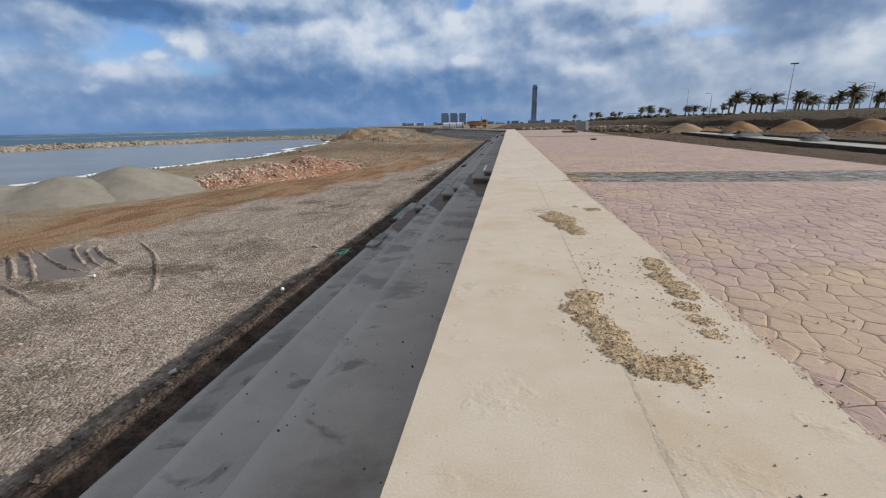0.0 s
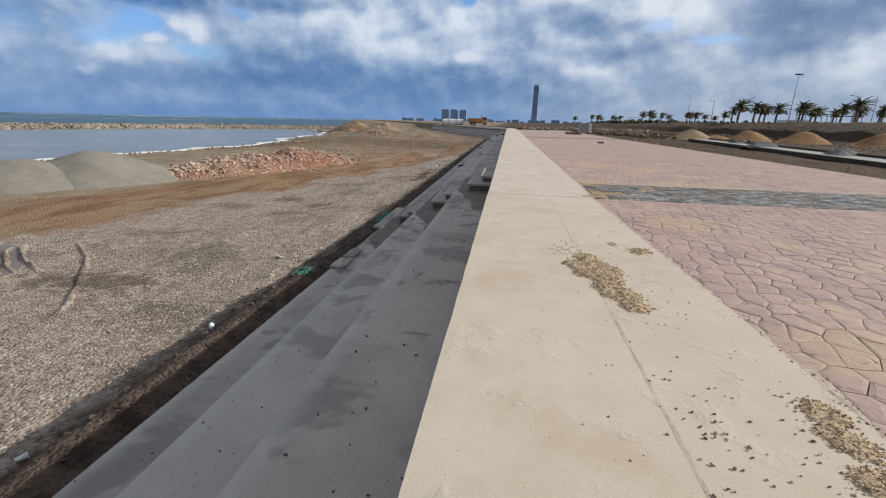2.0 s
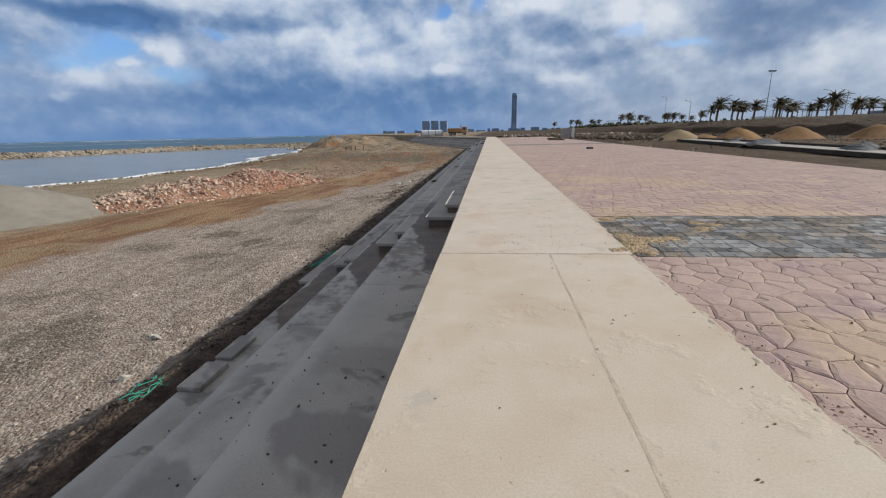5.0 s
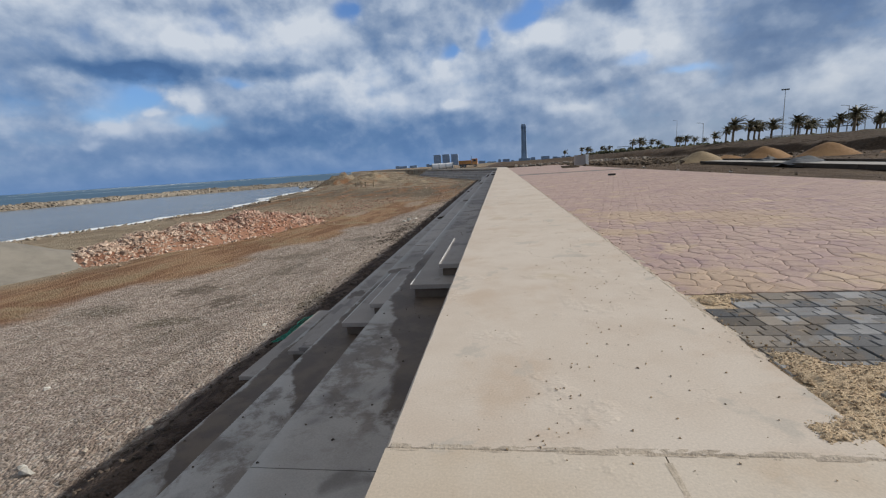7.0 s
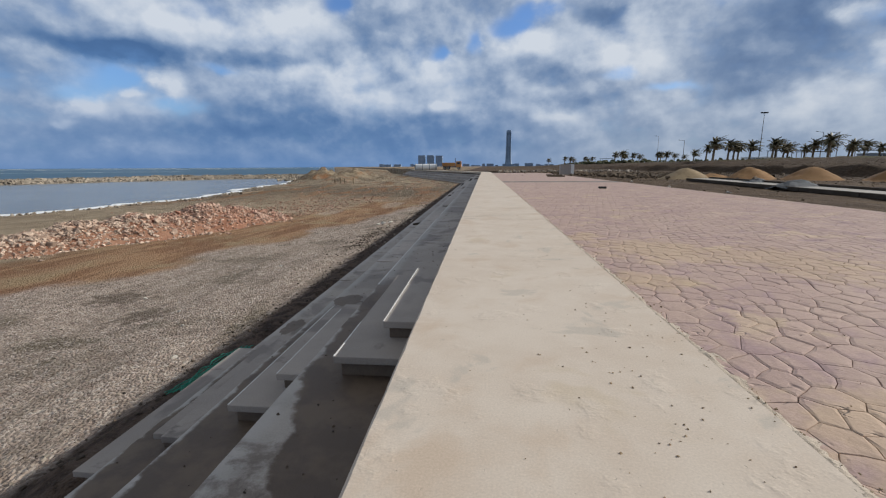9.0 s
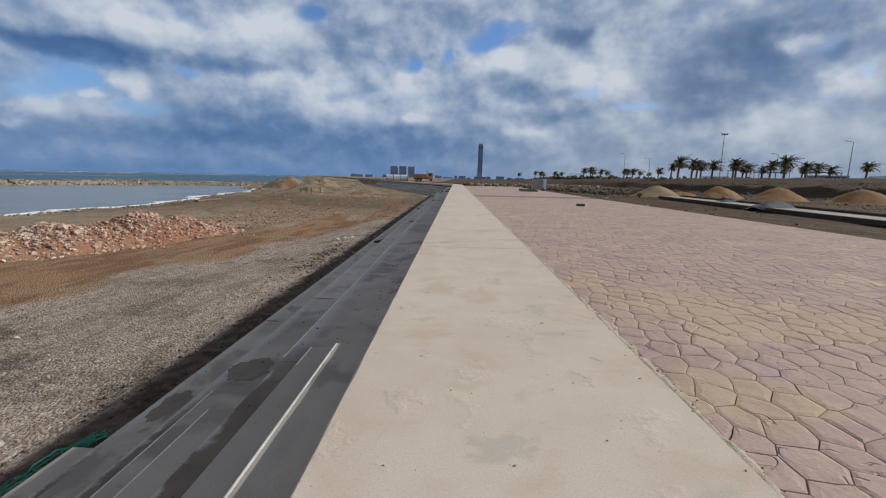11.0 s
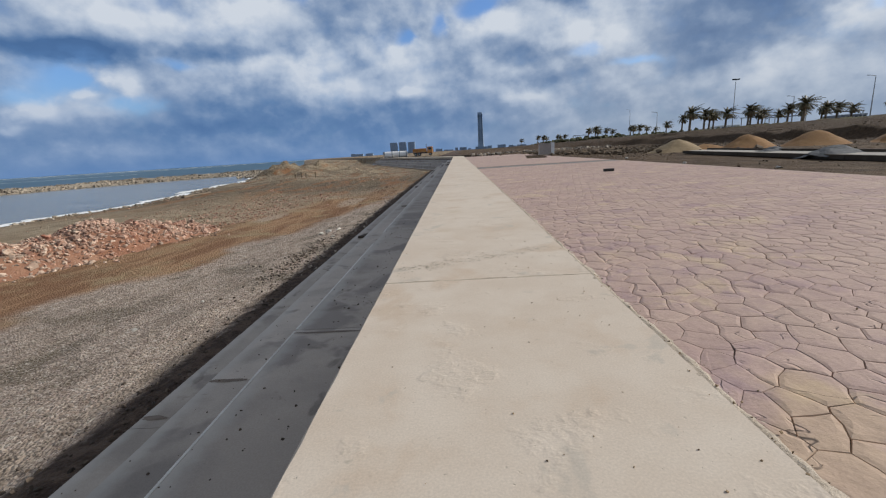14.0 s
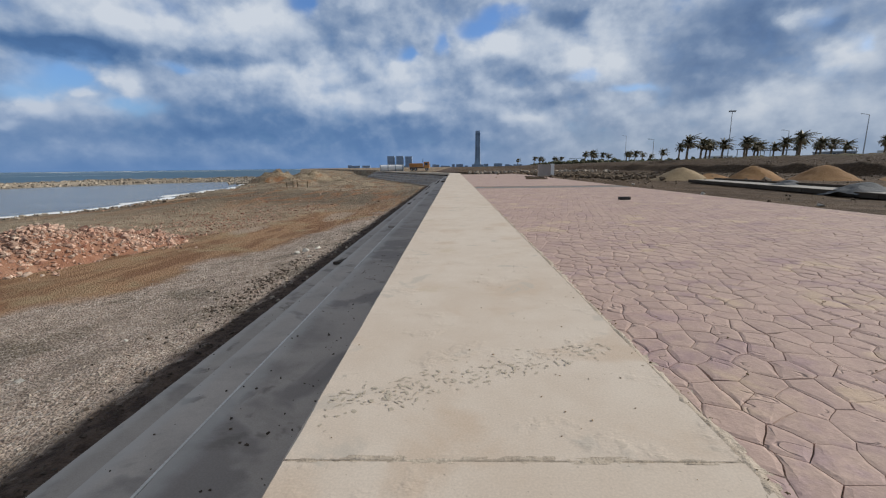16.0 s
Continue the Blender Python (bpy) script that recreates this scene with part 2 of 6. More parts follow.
def soil_material():
    """The whole ground: grey gravel beside the steps, a rust-brown haul track, sandy foreshore, brown earth inland."""
    m = bpy.data.materials.new("site_ground")
    m.use_nodes = True
    nt = m.node_tree
    bsdf = nt.nodes["Principled BSDF"]
    pos = nt.nodes.new("ShaderNodeNewGeometry").outputs["Position"]
    sp = node(nt, "ShaderNodeSeparateXYZ", in_0=pos)
    x, y, z = sp.outputs
    wob = mth(nt, "MULTIPLY", mth(nt, "SUBTRACT", fbm(nt, pos, 0.22, 5.0, 0.6), 0.5), 7.0)
    u = mth(nt, "ADD", mth(nt, "ADD", mth(nt, "SUBTRACT", x, mth(nt, "MULTIPLY", y, 0.27)), 20.2), wob)
    fine = fbm(nt, pos, 22.0, 4.0, 0.65)
    mid = fbm(nt, pos, 3.0, 6.0, 0.65)
    wide = fbm(nt, pos, 0.4, 6.0, 0.6, 0.4)
    lanes = node(nt, "ShaderNodeVectorMath", op="MULTIPLY", in_0=pos, in_1=(0.9, 0.16, 1)).outputs[0]
    rut = fbm(nt, lanes, 1.2, 5.0, 0.6)
    gravel = mix(nt, step_up(nt, mid, 0.35, 0.65), (0.298, 0.226, 0.178), (0.495, 0.398, 0.32))
    gravel = mix(nt, step_up(nt, wide, 0.50, 0.66), gravel, (0.17, 0.135, 0.095))
    lump = fbm(nt, pos, 7.5, 4.0, 0.6)
    gravel = mix(nt, mth(nt, "MULTIPLY", step_up(nt, fine, 0.54, 0.62), 0.6), gravel, (0.43, 0.375, 0.325))
    gravel = mix(nt, mth(nt, "MULTIPLY", step_up(nt, lump, 0.56, 0.64), 0.55), gravel, (0.115, 0.092, 0.072))
    # single stones of the gravel, light and dark
    cell = node(nt, "ShaderNodeTexVoronoi", in_Vector=pos, in_Scale=19.0)
    tone = node(nt, "ShaderNodeSeparateXYZ", in_0=cell.outputs["Color"]).outputs[0]
    dome = mth(nt, "SUBTRACT", 1.0, cell.outputs["Distance"])
    gravel = mix(nt, mth(nt, "MULTIPLY", step_up(nt, tone, 0.62, 1.0), 0.55), gravel, (0.62, 0.545, 0.47))
    gravel = mix(nt, mth(nt, "MULTIPLY", mth(nt, "SUBTRACT", 1.0, step_up(nt, tone, 0.0, 0.36)), 0.45), gravel, (0.15, 0.122, 0.10))
    rough_cell = node(nt, "ShaderNodeTexVoronoi", in_Vector=pos, in_Scale=6.5)
    rough_tone = node(nt, "ShaderNodeSeparateXYZ", in_0=rough_cell.outputs["Color"]).outputs[1]
    gravel = mix(nt, mth(nt, "MULTIPLY", mth(nt, "MULTIPLY", step_up(nt, rough_tone, 0.80, 0.86), mth(nt, "SUBTRACT", 1.0, step_up(nt, rough_cell.outputs["Distance"], 0.30, 0.42))), 0.6), gravel, (0.60, 0.53, 0.45))
    gravel = mix(nt, mth(nt, "MULTIPLY", step_up(nt, fbm(nt, lanes, 1.6, 5.0, 0.62, 0.6), 0.50, 0.64), 0.40), gravel, (0.20, 0.16, 0.12))
    # patches of dark damp earth on the gravel
    dabs = None
    for cx, cy, rx, ry in ((-9.6, 12.2, 2.0, 0.75), (-12.0, 10.4, 1.5, 0.5), (-10.6, 24.0, 1.2, 0.9), (-8.4, 22.5, 0.7, 1.0)):
        d = node(nt, "ShaderNodeVectorMath", op="MULTIPLY", in_0=node(nt, "ShaderNodeVectorMath", op="SUBTRACT", in_0=pos, in_1=(cx, cy, -2.66)).outputs[0], in_1=(1 / rx, 1 / ry, 0.1)).outputs[0]
        d = node(nt, "ShaderNodeVectorMath", op="LENGTH", in_0=d).outputs["Value"]
        d = mth(nt, "ADD", d, mth(nt, "MULTIPLY", mth(nt, "SUBTRACT", mid, 0.5), 2.6))
        d = mth(nt, "SUBTRACT", 1.0, step_up(nt, d, 0.35, 1.15))
        dabs = d if dabs is None else mth(nt, "MAXIMUM", dabs, d)
    gravel = mix(nt, mth(nt, "MULTIPLY", dabs, 0.75), gravel, (0.12, 0.092, 0.068))
    track = mix(nt, step_up(nt, rut, 0.42, 0.58), (0.232, 0.126, 0.068), (0.345, 0.212, 0.12))
    track = mix(nt, step_up(nt, wide, 0.48, 0.66), track, (0.33, 0.24, 0.14))
    # pale dried puddles on the haul track
    for cx, cy, rx, ry in ((-12.7, 48.5, 1.1, 2.2), (-8.6, 56.0, 1.2, 4.0), (-9.4, 67.0, 1.0, 3.5)):
        d = node(nt, "ShaderNodeVectorMath", op="MULTIPLY", in_0=node(nt, "ShaderNodeVectorMath", op="SUBTRACT", in_0=pos, in_1=(cx, cy, -2.66)).outputs[0], in_1=(1 / rx, 1 / ry, 0.1)).outputs[0]
        d = mth(nt, "ADD", node(nt, "ShaderNodeVectorMath", op="LENGTH", in_0=d).outputs["Value"], mth(nt, "MULTIPLY", mth(nt, "SUBTRACT", mid, 0.5), 1.6))
        track = mix(nt, mth(nt, "MULTIPLY", mth(nt, "SUBTRACT", 1.0, step_up(nt, d, 0.6, 1.0)), 0.7), track, (0.42, 0.34, 0.26))
    shore = mix(nt, step_up(nt, wide, 0.38, 0.62), (0.27, 0.205, 0.135), (0.36, 0.29, 0.20))
    col = mix(nt, step_up(nt, u, -0.5, 1.0), track, gravel)
    col = mix(nt, step_up(nt, u, -8.0, -5.0), shore, col)
    far = mix(nt, step_up(nt, mid, 0.38, 0.62), (0.135, 0.105, 0.072), (0.225, 0.178, 0.122))
    far = mix(nt, step_up(nt, fbm(nt, pos, 0.9, 6.0, 0.65, 0.5), 0.50, 0.62), far, (0.115, 0.085, 0.058))
    far = mix(nt, step_up(nt, fbm(nt, lanes, 0.35, 6.0, 0.65, 0.4), 0.48, 0.60), far, (0.25, 0.128, 0.064))
    dune = mix(nt, step_up(nt, mid, 0.40, 0.60), (0.20, 0.155, 0.10), (0.37, 0.30, 0.21))
    far = mix(nt, mth(nt, "MULTIPLY", step_up(nt, y, 84.0, 104.0), step_up(nt, fbm(nt, pos, 0.25, 5.0, 0.6), 0.40, 0.56)), far, dune)
    past = mth(nt, "MULTIPLY", step_up(nt, mth(nt, "ADD", y, wob), 52.0, 72.0), mth(nt, "SUBTRACT", 1.0, mth(nt, "MULTIPLY", step_up(nt, u, -9.0, -4.0), 0.6)))
    col = mix(nt, past, col, far)
    # dark damp topsoil banked against the steps; their shadow is in the colour too
    bank = mth(nt, "ADD", x, mth(nt, "MULTIPLY", mth(nt, "SUBTRACT", fbm(nt, pos, 1.3, 5.0, 0.6), 0.5), 1.6))
    bank = mth(nt, "SUBTRACT", bank, mth(nt, "MULTIPLY", step_up(nt, y, 13.0, 21.0), 0.55))
    col = mix(nt, step_up(nt, bank, -5.45, -4.95), col, mix(nt, step_up(nt, mid, 0.38, 0.62), (0.066, 0.045, 0.035), (0.14, 0.10, 0.076)))
    land = mix(nt, step_up(nt, wide, 0.36, 0.64), (0.068, 0.043, 0.025), (0.118, 0.079, 0.047))
    land = mix(nt, step_up(nt, mid, 0.55, 0.68), land, (0.165, 0.118, 0.075))
    green = mix(nt, step_up(nt, mid, 0.42, 0.6), (0.05, 0.07, 0.025), (0.13, 0.12, 0.055))
    land = mix(nt, mth(nt, "MULTIPLY", step_up(nt, x, 34.0, 44.0), 0.75), land, mix(nt, step_up(nt, mid, 0.4, 0.6), (0.040, 0.026, 0.016), (0.088, 0.057, 0.034)))
    land = mix(nt, mth(nt, "MULTIPLY", step_up(nt, x, 62.0, 80.0), step_up(nt, wide, 0.45, 0.55)), land, green)
    col = mix(nt, step_up(nt, x, 1.0, 2.0), col, land)
    shade = mth(nt, "ADD", 0.72, mth(nt, "MULTIPLY", fine, 0.56))
    grey = node(nt, "ShaderNodeCombineXYZ", in_0=shade, in_1=shade, in_2=shade).outputs[0]
    mul = nt.nodes.new("ShaderNodeMix")
    mul.data_type, mul.blend_type = "RGBA", "MULTIPLY"
    mul.inputs[0].default_value = 1.0
    nt.links.new(col, mul.inputs[6])
    nt.links.new(grey, mul.inputs[7])
    nt.links.new(mul.outputs[2], bsdf.inputs["Base Color"])
    bsdf.inputs["Roughness"].default_value = 0.95
    bsdf.inputs["Specular IOR Level"].default_value = 0.2
    height = mth(nt, "ADD", mth(nt, "ADD", mth(nt, "MULTIPLY", fine, 0.6), mth(nt, "MULTIPLY", lump, 0.9)), mth(nt, "ADD", mth(nt, "MULTIPLY", mid, 1.2), mth(nt, "MULTIPLY", dome, 0.75)))
    b = node(nt, "ShaderNodeBump", in_Strength=1.0, in_Distance=0.075, in_Height=height)
    nt.links.new(b.outputs[0], bsdf.inputs["Normal"])
    return m


def water_material(name, colour, scale, rough, foam):
    m = bpy.data.materials.new(name)
    m.use_nodes = True
    nt = m.node_tree
    bsdf = nt.nodes["Principled BSDF"]
    pos = nt.nodes.new("ShaderNodeNewGeometry").outputs["Position"]
    lie = node(nt, "ShaderNodeVectorMath", op="MULTIPLY", in_0=pos, in_1=(0.5, 1.0, 1.0)).outputs[0]
    waves = fbm(nt, lie, scale, 6.0, 0.6, 0.4)
    wide = fbm(nt, lie, scale * 0.07, 4.0, 0.6)
    col = mix(nt, step_up(nt, wide, 0.35, 0.65), colour, tuple(c * 1.25 for c in colour))
    if foam:
        col = mix(nt, step_up(nt, fbm(nt, lie, 0.02, 6.0, 0.65, 0.3), foam, foam + 0.04), col, (0.75, 0.77, 0.78))
    nt.links.new(col, bsdf.inputs["Base Color"])
    bsdf.inputs["Roughness"].default_value = rough
    bsdf.inputs["IOR"].default_value = 1.33
    b = node(nt, "ShaderNodeBump", in_Strength=0.6, in_Distance=0.15, in_Height=waves)
    nt.links.new(b.outputs[0], bsdf.inputs["Normal"])
    return m


def hazy(name, colour, rough=0.6):
    m = material(name, (colour, tuple(c * 0.8 for c in colour)), 0.02, rough, 0.0)
    return m


M_CREAM = material("cream_concrete", ((0.535, 0.445, 0.342), (0.585, 0.507, 0.412), (0.515, 0.41, 0.302)), 1.4, 0.88, 0.05, 90.0,
                   spots=(((0.37, 0.32, 0.25), 6.0, 0.69), ((0.47, 0.415, 0.345), 1.7, 0.62), ((0.53, 0.435, 0.32), 0.8, 0.62), ((0.34, 0.29, 0.22), 28.0, 0.72)))
M_CREAM_GREY = material("greyer_cream_concrete", ((0.545, 0.455, 0.365), (0.60, 0.52, 0.432), (0.525, 0.42, 0.322)), 1.4, 0.88, 0.05, 90.0,
                        spots=(((0.36, 0.32, 0.26), 6.0, 0.69), ((0.46, 0.41, 0.345), 1.7, 0.60), ((0.52, 0.43, 0.32), 0.8, 0.62), ((0.34, 0.295, 0.235), 28.0, 0.71)))
def trowelled(m, seed):
    """Trowel sweeps, pocks and hairline cracks in patches of the cast strip."""
    nt = m.node_tree
    bsdf = nt.nodes["Principled BSDF"]
    old = bsdf.inputs["Base Color"].links[0].from_socket
    bump = bsdf.inputs["Normal"].links[0].from_socket
    pos = node(nt, "ShaderNodeVectorMath", op="ADD", in_0=nt.nodes.new("ShaderNodeNewGeometry").outputs["Position"], in_1=(seed, 0.0, 0.0)).outputs[0]
    sweep = node(nt, "ShaderNodeVectorMath", op="MULTIPLY", in_0=pos, in_1=(1.0, 1.5, 1.0)).outputs[0]
    marks = fbm(nt, sweep, 13.0, 4.0, 0.6, 0.8)
    patch = step_up(nt, fbm(nt, pos, 2.1, 5.0, 0.6), 0.55, 0.68)
    pits = step_up(nt, fbm(nt, pos, 34.0, 2.0, 0.5), 0.70, 0.76)
    rough = mth(nt, "MULTIPLY", marks, mth(nt, "ADD", 0.12, patch))
    height = mth(nt, "SUBTRACT", rough, mth(nt, "MULTIPLY", pits, 0.30))
    b = node(nt, "ShaderNodeBump", in_Strength=0.65, in_Distance=0.010, in_Height=height, in_Normal=bump)
    nt.links.new(b.outputs[0], bsdf.inputs["Normal"])
    dirt = mth(nt, "MULTIPLY", mth(nt, "MULTIPLY", step_up(nt, marks, 0.56, 0.66), patch), 0.40)
    dirt = mth(nt, "MAXIMUM", dirt, mth(nt, "MULTIPLY", pits, 0.35))
    nt.links.new(mix(nt, dirt, old, (0.36, 0.315, 0.25)), bsdf.inputs["Base Color"])


trowelled(M_CREAM, 3.0)
trowelled(M_CREAM_GREY, 11.0)
M_EDGE = material("crumbled_mortar", ((0.37, 0.305, 0.235), (0.50, 0.425, 0.34)), 6.0, 0.95, 0.8, 70.0)
def cast_concrete(name, tone, rough=0.8, vary=0.10):
    """Stained site concrete; every casting has a tone of its own."""
    r, g, b = tone
    return material(name, ((r, g, b), (r * 1.25, g * 1.25, b * 1.25), (r * 0.83, g * 0.83, b * 0.83)), 0.8, rough, 0.2, 80.0,
                    spots=(((r * 0.62, g * 0.62, b * 0.64), 0.7, 0.55), ((r * 0.5, g * 0.49, b * 0.48), 1.6, 0.61), ((r * 0.62, g * 0.6, b * 0.6), 5.0, 0.68)), vary=vary)


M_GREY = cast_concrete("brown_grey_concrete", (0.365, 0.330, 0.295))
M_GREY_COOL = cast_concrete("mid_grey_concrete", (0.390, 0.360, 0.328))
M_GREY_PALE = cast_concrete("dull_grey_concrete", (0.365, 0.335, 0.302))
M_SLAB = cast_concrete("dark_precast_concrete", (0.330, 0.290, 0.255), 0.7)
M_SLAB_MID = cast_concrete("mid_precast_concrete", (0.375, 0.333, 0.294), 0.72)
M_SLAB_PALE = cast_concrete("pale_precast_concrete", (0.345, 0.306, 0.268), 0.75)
M_STAMP = material("pink_stamped_concrete", ((0.395, 0.276, 0.238), (0.45, 0.328, 0.268), (0.345, 0.238, 0.23)), 2.2, 0.85, 0.35, 45.0,
                   spots=(((0.50, 0.375, 0.265), 0.9, 0.58), ((0.375, 0.265, 0.255), 1.6, 0.60), ((0.36, 0.262, 0.23), 6.0, 0.63)), vary=0.06)
def dusted():
    """Ochre sand trodden into the stamped concrete in a few places."""
    nt = M_STAMP.node_tree
    bsdf = nt.nodes["Principled BSDF"]
    old = bsdf.inputs["Base Color"].links[0].from_socket
    pos = nt.nodes.new("ShaderNodeNewGeometry").outputs["Position"]
    wob = mth(nt, "SUBTRACT", fbm(nt, pos, 2.2, 6.0, 0.6), 0.5)
    amount = None
    for cx, cy, r in ((2.55, 14.25, 0.55), (2.35, 17.1, 0.45), (2.9, 9.9, 0.55), (4.6, 14.15, 1.2), (2.4, 20.2, 0.35), (3.6, 5.0, 0.8), (3.1, 18.9, 1.0), (4.6, 18.2, 1.1), (2.2, 19.9, 0.3), (2.8, 4.1, 1.0), (3.4, 2.9, 0.9), (2.6, 6.2, 0.5)):
        d = node(nt, "ShaderNodeVectorMath", op="DISTANCE", in_0=pos, in_1=(cx, cy, -0.01)).outputs["Value"]
        f = mth(nt, "SUBTRACT", 1.0, step_up(nt, mth(nt, "ADD", mth(nt, "DIVIDE", d, r), mth(nt, "MULTIPLY", wob, 2.4)), 0.55, 1.15))
        amount = f if amount is None else mth(nt, "MAXIMUM", amount, f)
    nt.links.new(mix(nt, mth(nt, "MULTIPLY", amount, 0.34), old, (0.52, 0.385, 0.205)), bsdf.inputs["Base Color"])


dusted()


def slate_relief():
    """Short wavy creases and a split-slate relief in the stamped faces."""
    nt = M_STAMP.node_tree
    bsdf = nt.nodes["Principled BSDF"]
    old = bsdf.inputs["Base Color"].links[0].from_socket
    bump = bsdf.inputs["Normal"].links[0].from_socket
    pos = nt.nodes.new("ShaderNodeNewGeometry").outputs["Position"]
    turned = node(nt, "ShaderNodeVectorRotate", in_Vector=pos, in_Angle=radians(32)).outputs[0]
    lie = node(nt, "ShaderNodeVectorMath", op="MULTIPLY", in_0=turned, in_1=(1.0, 1.5, 1.0)).outputs[0]
    lines = mth(nt, "ABSOLUTE", mth(nt, "SUBTRACT", fbm(nt, lie, 3.4, 1.5, 0.45, 0.0), 0.5))
    gate = step_up(nt, fbm(nt, pos, 4.5, 2.0, 0.5), 0.54, 0.64)
    crease = mth(nt, "MULTIPLY", mth(nt, "SUBTRACT", 1.0, step_up(nt, lines, 0.003, 0.016)), gate)
    dents = fbm(nt, pos, 7.0, 4.0, 0.55)
    height = mth(nt, "SUBTRACT", mth(nt, "MULTIPLY", dents, 0.7), crease)
    b = node(nt, "ShaderNodeBump", in_Strength=0.8, in_Distance=0.016, in_Height=height, in_Normal=bump)
    nt.links.new(b.outputs[0], bsdf.inputs["Normal"])
    nt.links.new(mix(nt, mth(nt, "MULTIPLY", crease, 0.18), old, (0.22, 0.15, 0.125)), bsdf.inputs["Base Color"])


slate_relief()
M_GROUT = material("stamped_joint", ((0.22, 0.155, 0.125), (0.30, 0.22, 0.17)), 3.0, 0.95, 0.3, 60.0)
M_PAVER = material("dark_paving_block", ((0.095, 0.096, 0.10), (0.145, 0.142, 0.138)), 2.0, 0.8, 0.3, 120.0, vary=0.45, spots=(((0.16, 0.125, 0.09), 1.6, 0.49), ((0.26, 0.205, 0.14), 8.0, 0.58)))
M_SAND = material("coarse_yellow_sand", ((0.53, 0.385, 0.235), (0.61, 0.465, 0.30), (0.41, 0.285, 0.17)), 14.0, 0.95, 1.0, 140.0)
M_CLOD = material("dry_earth_clod", ((0.19, 0.13, 0.075), (0.36, 0.26, 0.15)), 20.0, 0.95, 0.5, 150.0, vary=0.4)
M_HEAP = material("grey_sand", ((0.185, 0.165, 0.135), (0.25, 0.225, 0.185)), 0.8, 0.95, 0.5, 40.0)
M_ORANGE = material("ochre_sand", ((0.215, 0.108, 0.036), (0.27, 0.145, 0.052), (0.14, 0.074, 0.032)), 0.6, 0.95, 0.6, 20.0, noise_bump=0.1)
M_DARKHEAP = material("dark_gravel", ((0.075, 0.08, 0.085), (0.125, 0.13, 0.135)), 2.0, 0.9, 0.8, 25.0, noise_bump=0.06)
M_RUBBLE = material("red_rubble", ((0.31, 0.165, 0.11), (0.45, 0.31, 0.235), (0.23, 0.095, 0.06)), 1.6, 0.92, 0.6, 12.0, vary=0.5, noise_bump=0.06)
M_RUBPALE = material("pale_rubble", ((0.40, 0.285, 0.21), (0.53, 0.415, 0.325), (0.31, 0.18, 0.12)), 1.6, 0.92, 0.6, 12.0, vary=0.4, noise_bump=0.06)
M_RUBSOIL = material("red_rubble_earth", ((0.24, 0.105, 0.06), (0.34, 0.19, 0.12)), 1.2, 0.95, 0.8, 14.0, noise_bump=0.1)
M_ROCK = material("breakwater_rock", ((0.20, 0.165, 0.125), (0.31, 0.265, 0.205)), 0.3, 0.9, 0.4, 4.0, vary=0.3, noise_bump=0.1)
M_STONE = material("pale_stone", ((0.40, 0.37, 0.32), (0.58, 0.55, 0.49)), 5.0, 0.9, 0.4, 40.0, vary=0.3)
M_PEBBLE = material("gravel_stones", ((0.22, 0.182, 0.14), (0.37, 0.318, 0.255)), 6.0, 0.9, 0.3, 60.0, vary=0.45)
M_SOILCLOD = material("dark_soil_lumps", ((0.05, 0.037, 0.028), (0.12, 0.09, 0.066)), 5.0, 0.95, 0.5, 60.0, vary=0.35)
M_FOAM = material("sea_foam", ((0.70, 0.72, 0.72), (0.84, 0.85, 0.85)), 1.5, 0.7, 0.5, 9.0)
M_ROADSLAB = material("pale_road_concrete", ((0.30, 0.275, 0.242), (0.37, 0.345, 0.305)), 0.6, 0.85, 0.2, 30.0)
M_KERBDARK = material("dark_kerb", ((0.052, 0.040, 0.030), (0.085, 0.068, 0.052)), 1.2, 0.9, 0.3, 30.0)
M_KERBDARK.node_tree.nodes["Principled BSDF"].inputs["Specular IOR Level"].default_value = 0.15
M_TRUNK = material("palm_trunk", ((0.14, 0.10, 0.065), (0.24, 0.18, 0.12)), 3.0, 0.95, 0.8, 12.0, noise_bump=0.06)
M_FROND = material("palm_frond", ((0.095, 0.082, 0.04), (0.18, 0.15, 0.08)), 1.0, 0.6, 0.0, 6.0, vary=0.3)
M_DRYFROND = material("dry_palm_frond", ((0.20, 0.14, 0.07), (0.28, 0.20, 0.11)), 1.0, 0.8, 0.0, 6.0)
M_STEEL = material("galvanised_steel", ((0.33, 0.34, 0.35), (0.42, 0.43, 0.44)), 1.0, 0.5, 0.0, 30.0, metal=0.6)
M_WHITE = material("white_paint", ((0.74, 0.74, 0.72), (0.82, 0.81, 0.79)), 1.0, 0.6, 0.05, 30.0)
M_BROWNPAINT = material("brown_grey_panel", ((0.34, 0.30, 0.27), (0.42, 0.375, 0.335)), 1.0, 0.7, 0.1, 30.0)
M_TRUCK = material("orange_paint", ((0.46, 0.20, 0.06), (0.58, 0.28, 0.09)), 1.0, 0.55, 0.05, 20.0)
M_TYRE = material("tyre_rubber", ((0.025, 0.025, 0.025), (0.045, 0.043, 0.04)), 3.0, 0.8, 0.2, 30.0)
M_DARKGLASS = material("dark_glass", ((0.03, 0.04, 0.05), (0.05, 0.06, 0.075)), 0.2, 0.15, 0.0, 5.0)
M_TOWER = hazy("hazed_tower_glass", (0.25, 0.345, 0.48), 0.4)
M_TOWERDARK = hazy("hazed_tower_fins", (0.17, 0.25, 0.365), 0.5)
M_CITY = hazy("hazed_city_wall", (0.24, 0.325, 0.45), 0.8)
M_CITYPALE = hazy("hazed_pale_wall", (0.30, 0.32, 0.35), 0.8)
M_CITYWIN = hazy("hazed_city_window", (0.185, 0.26, 0.375), 0.6)
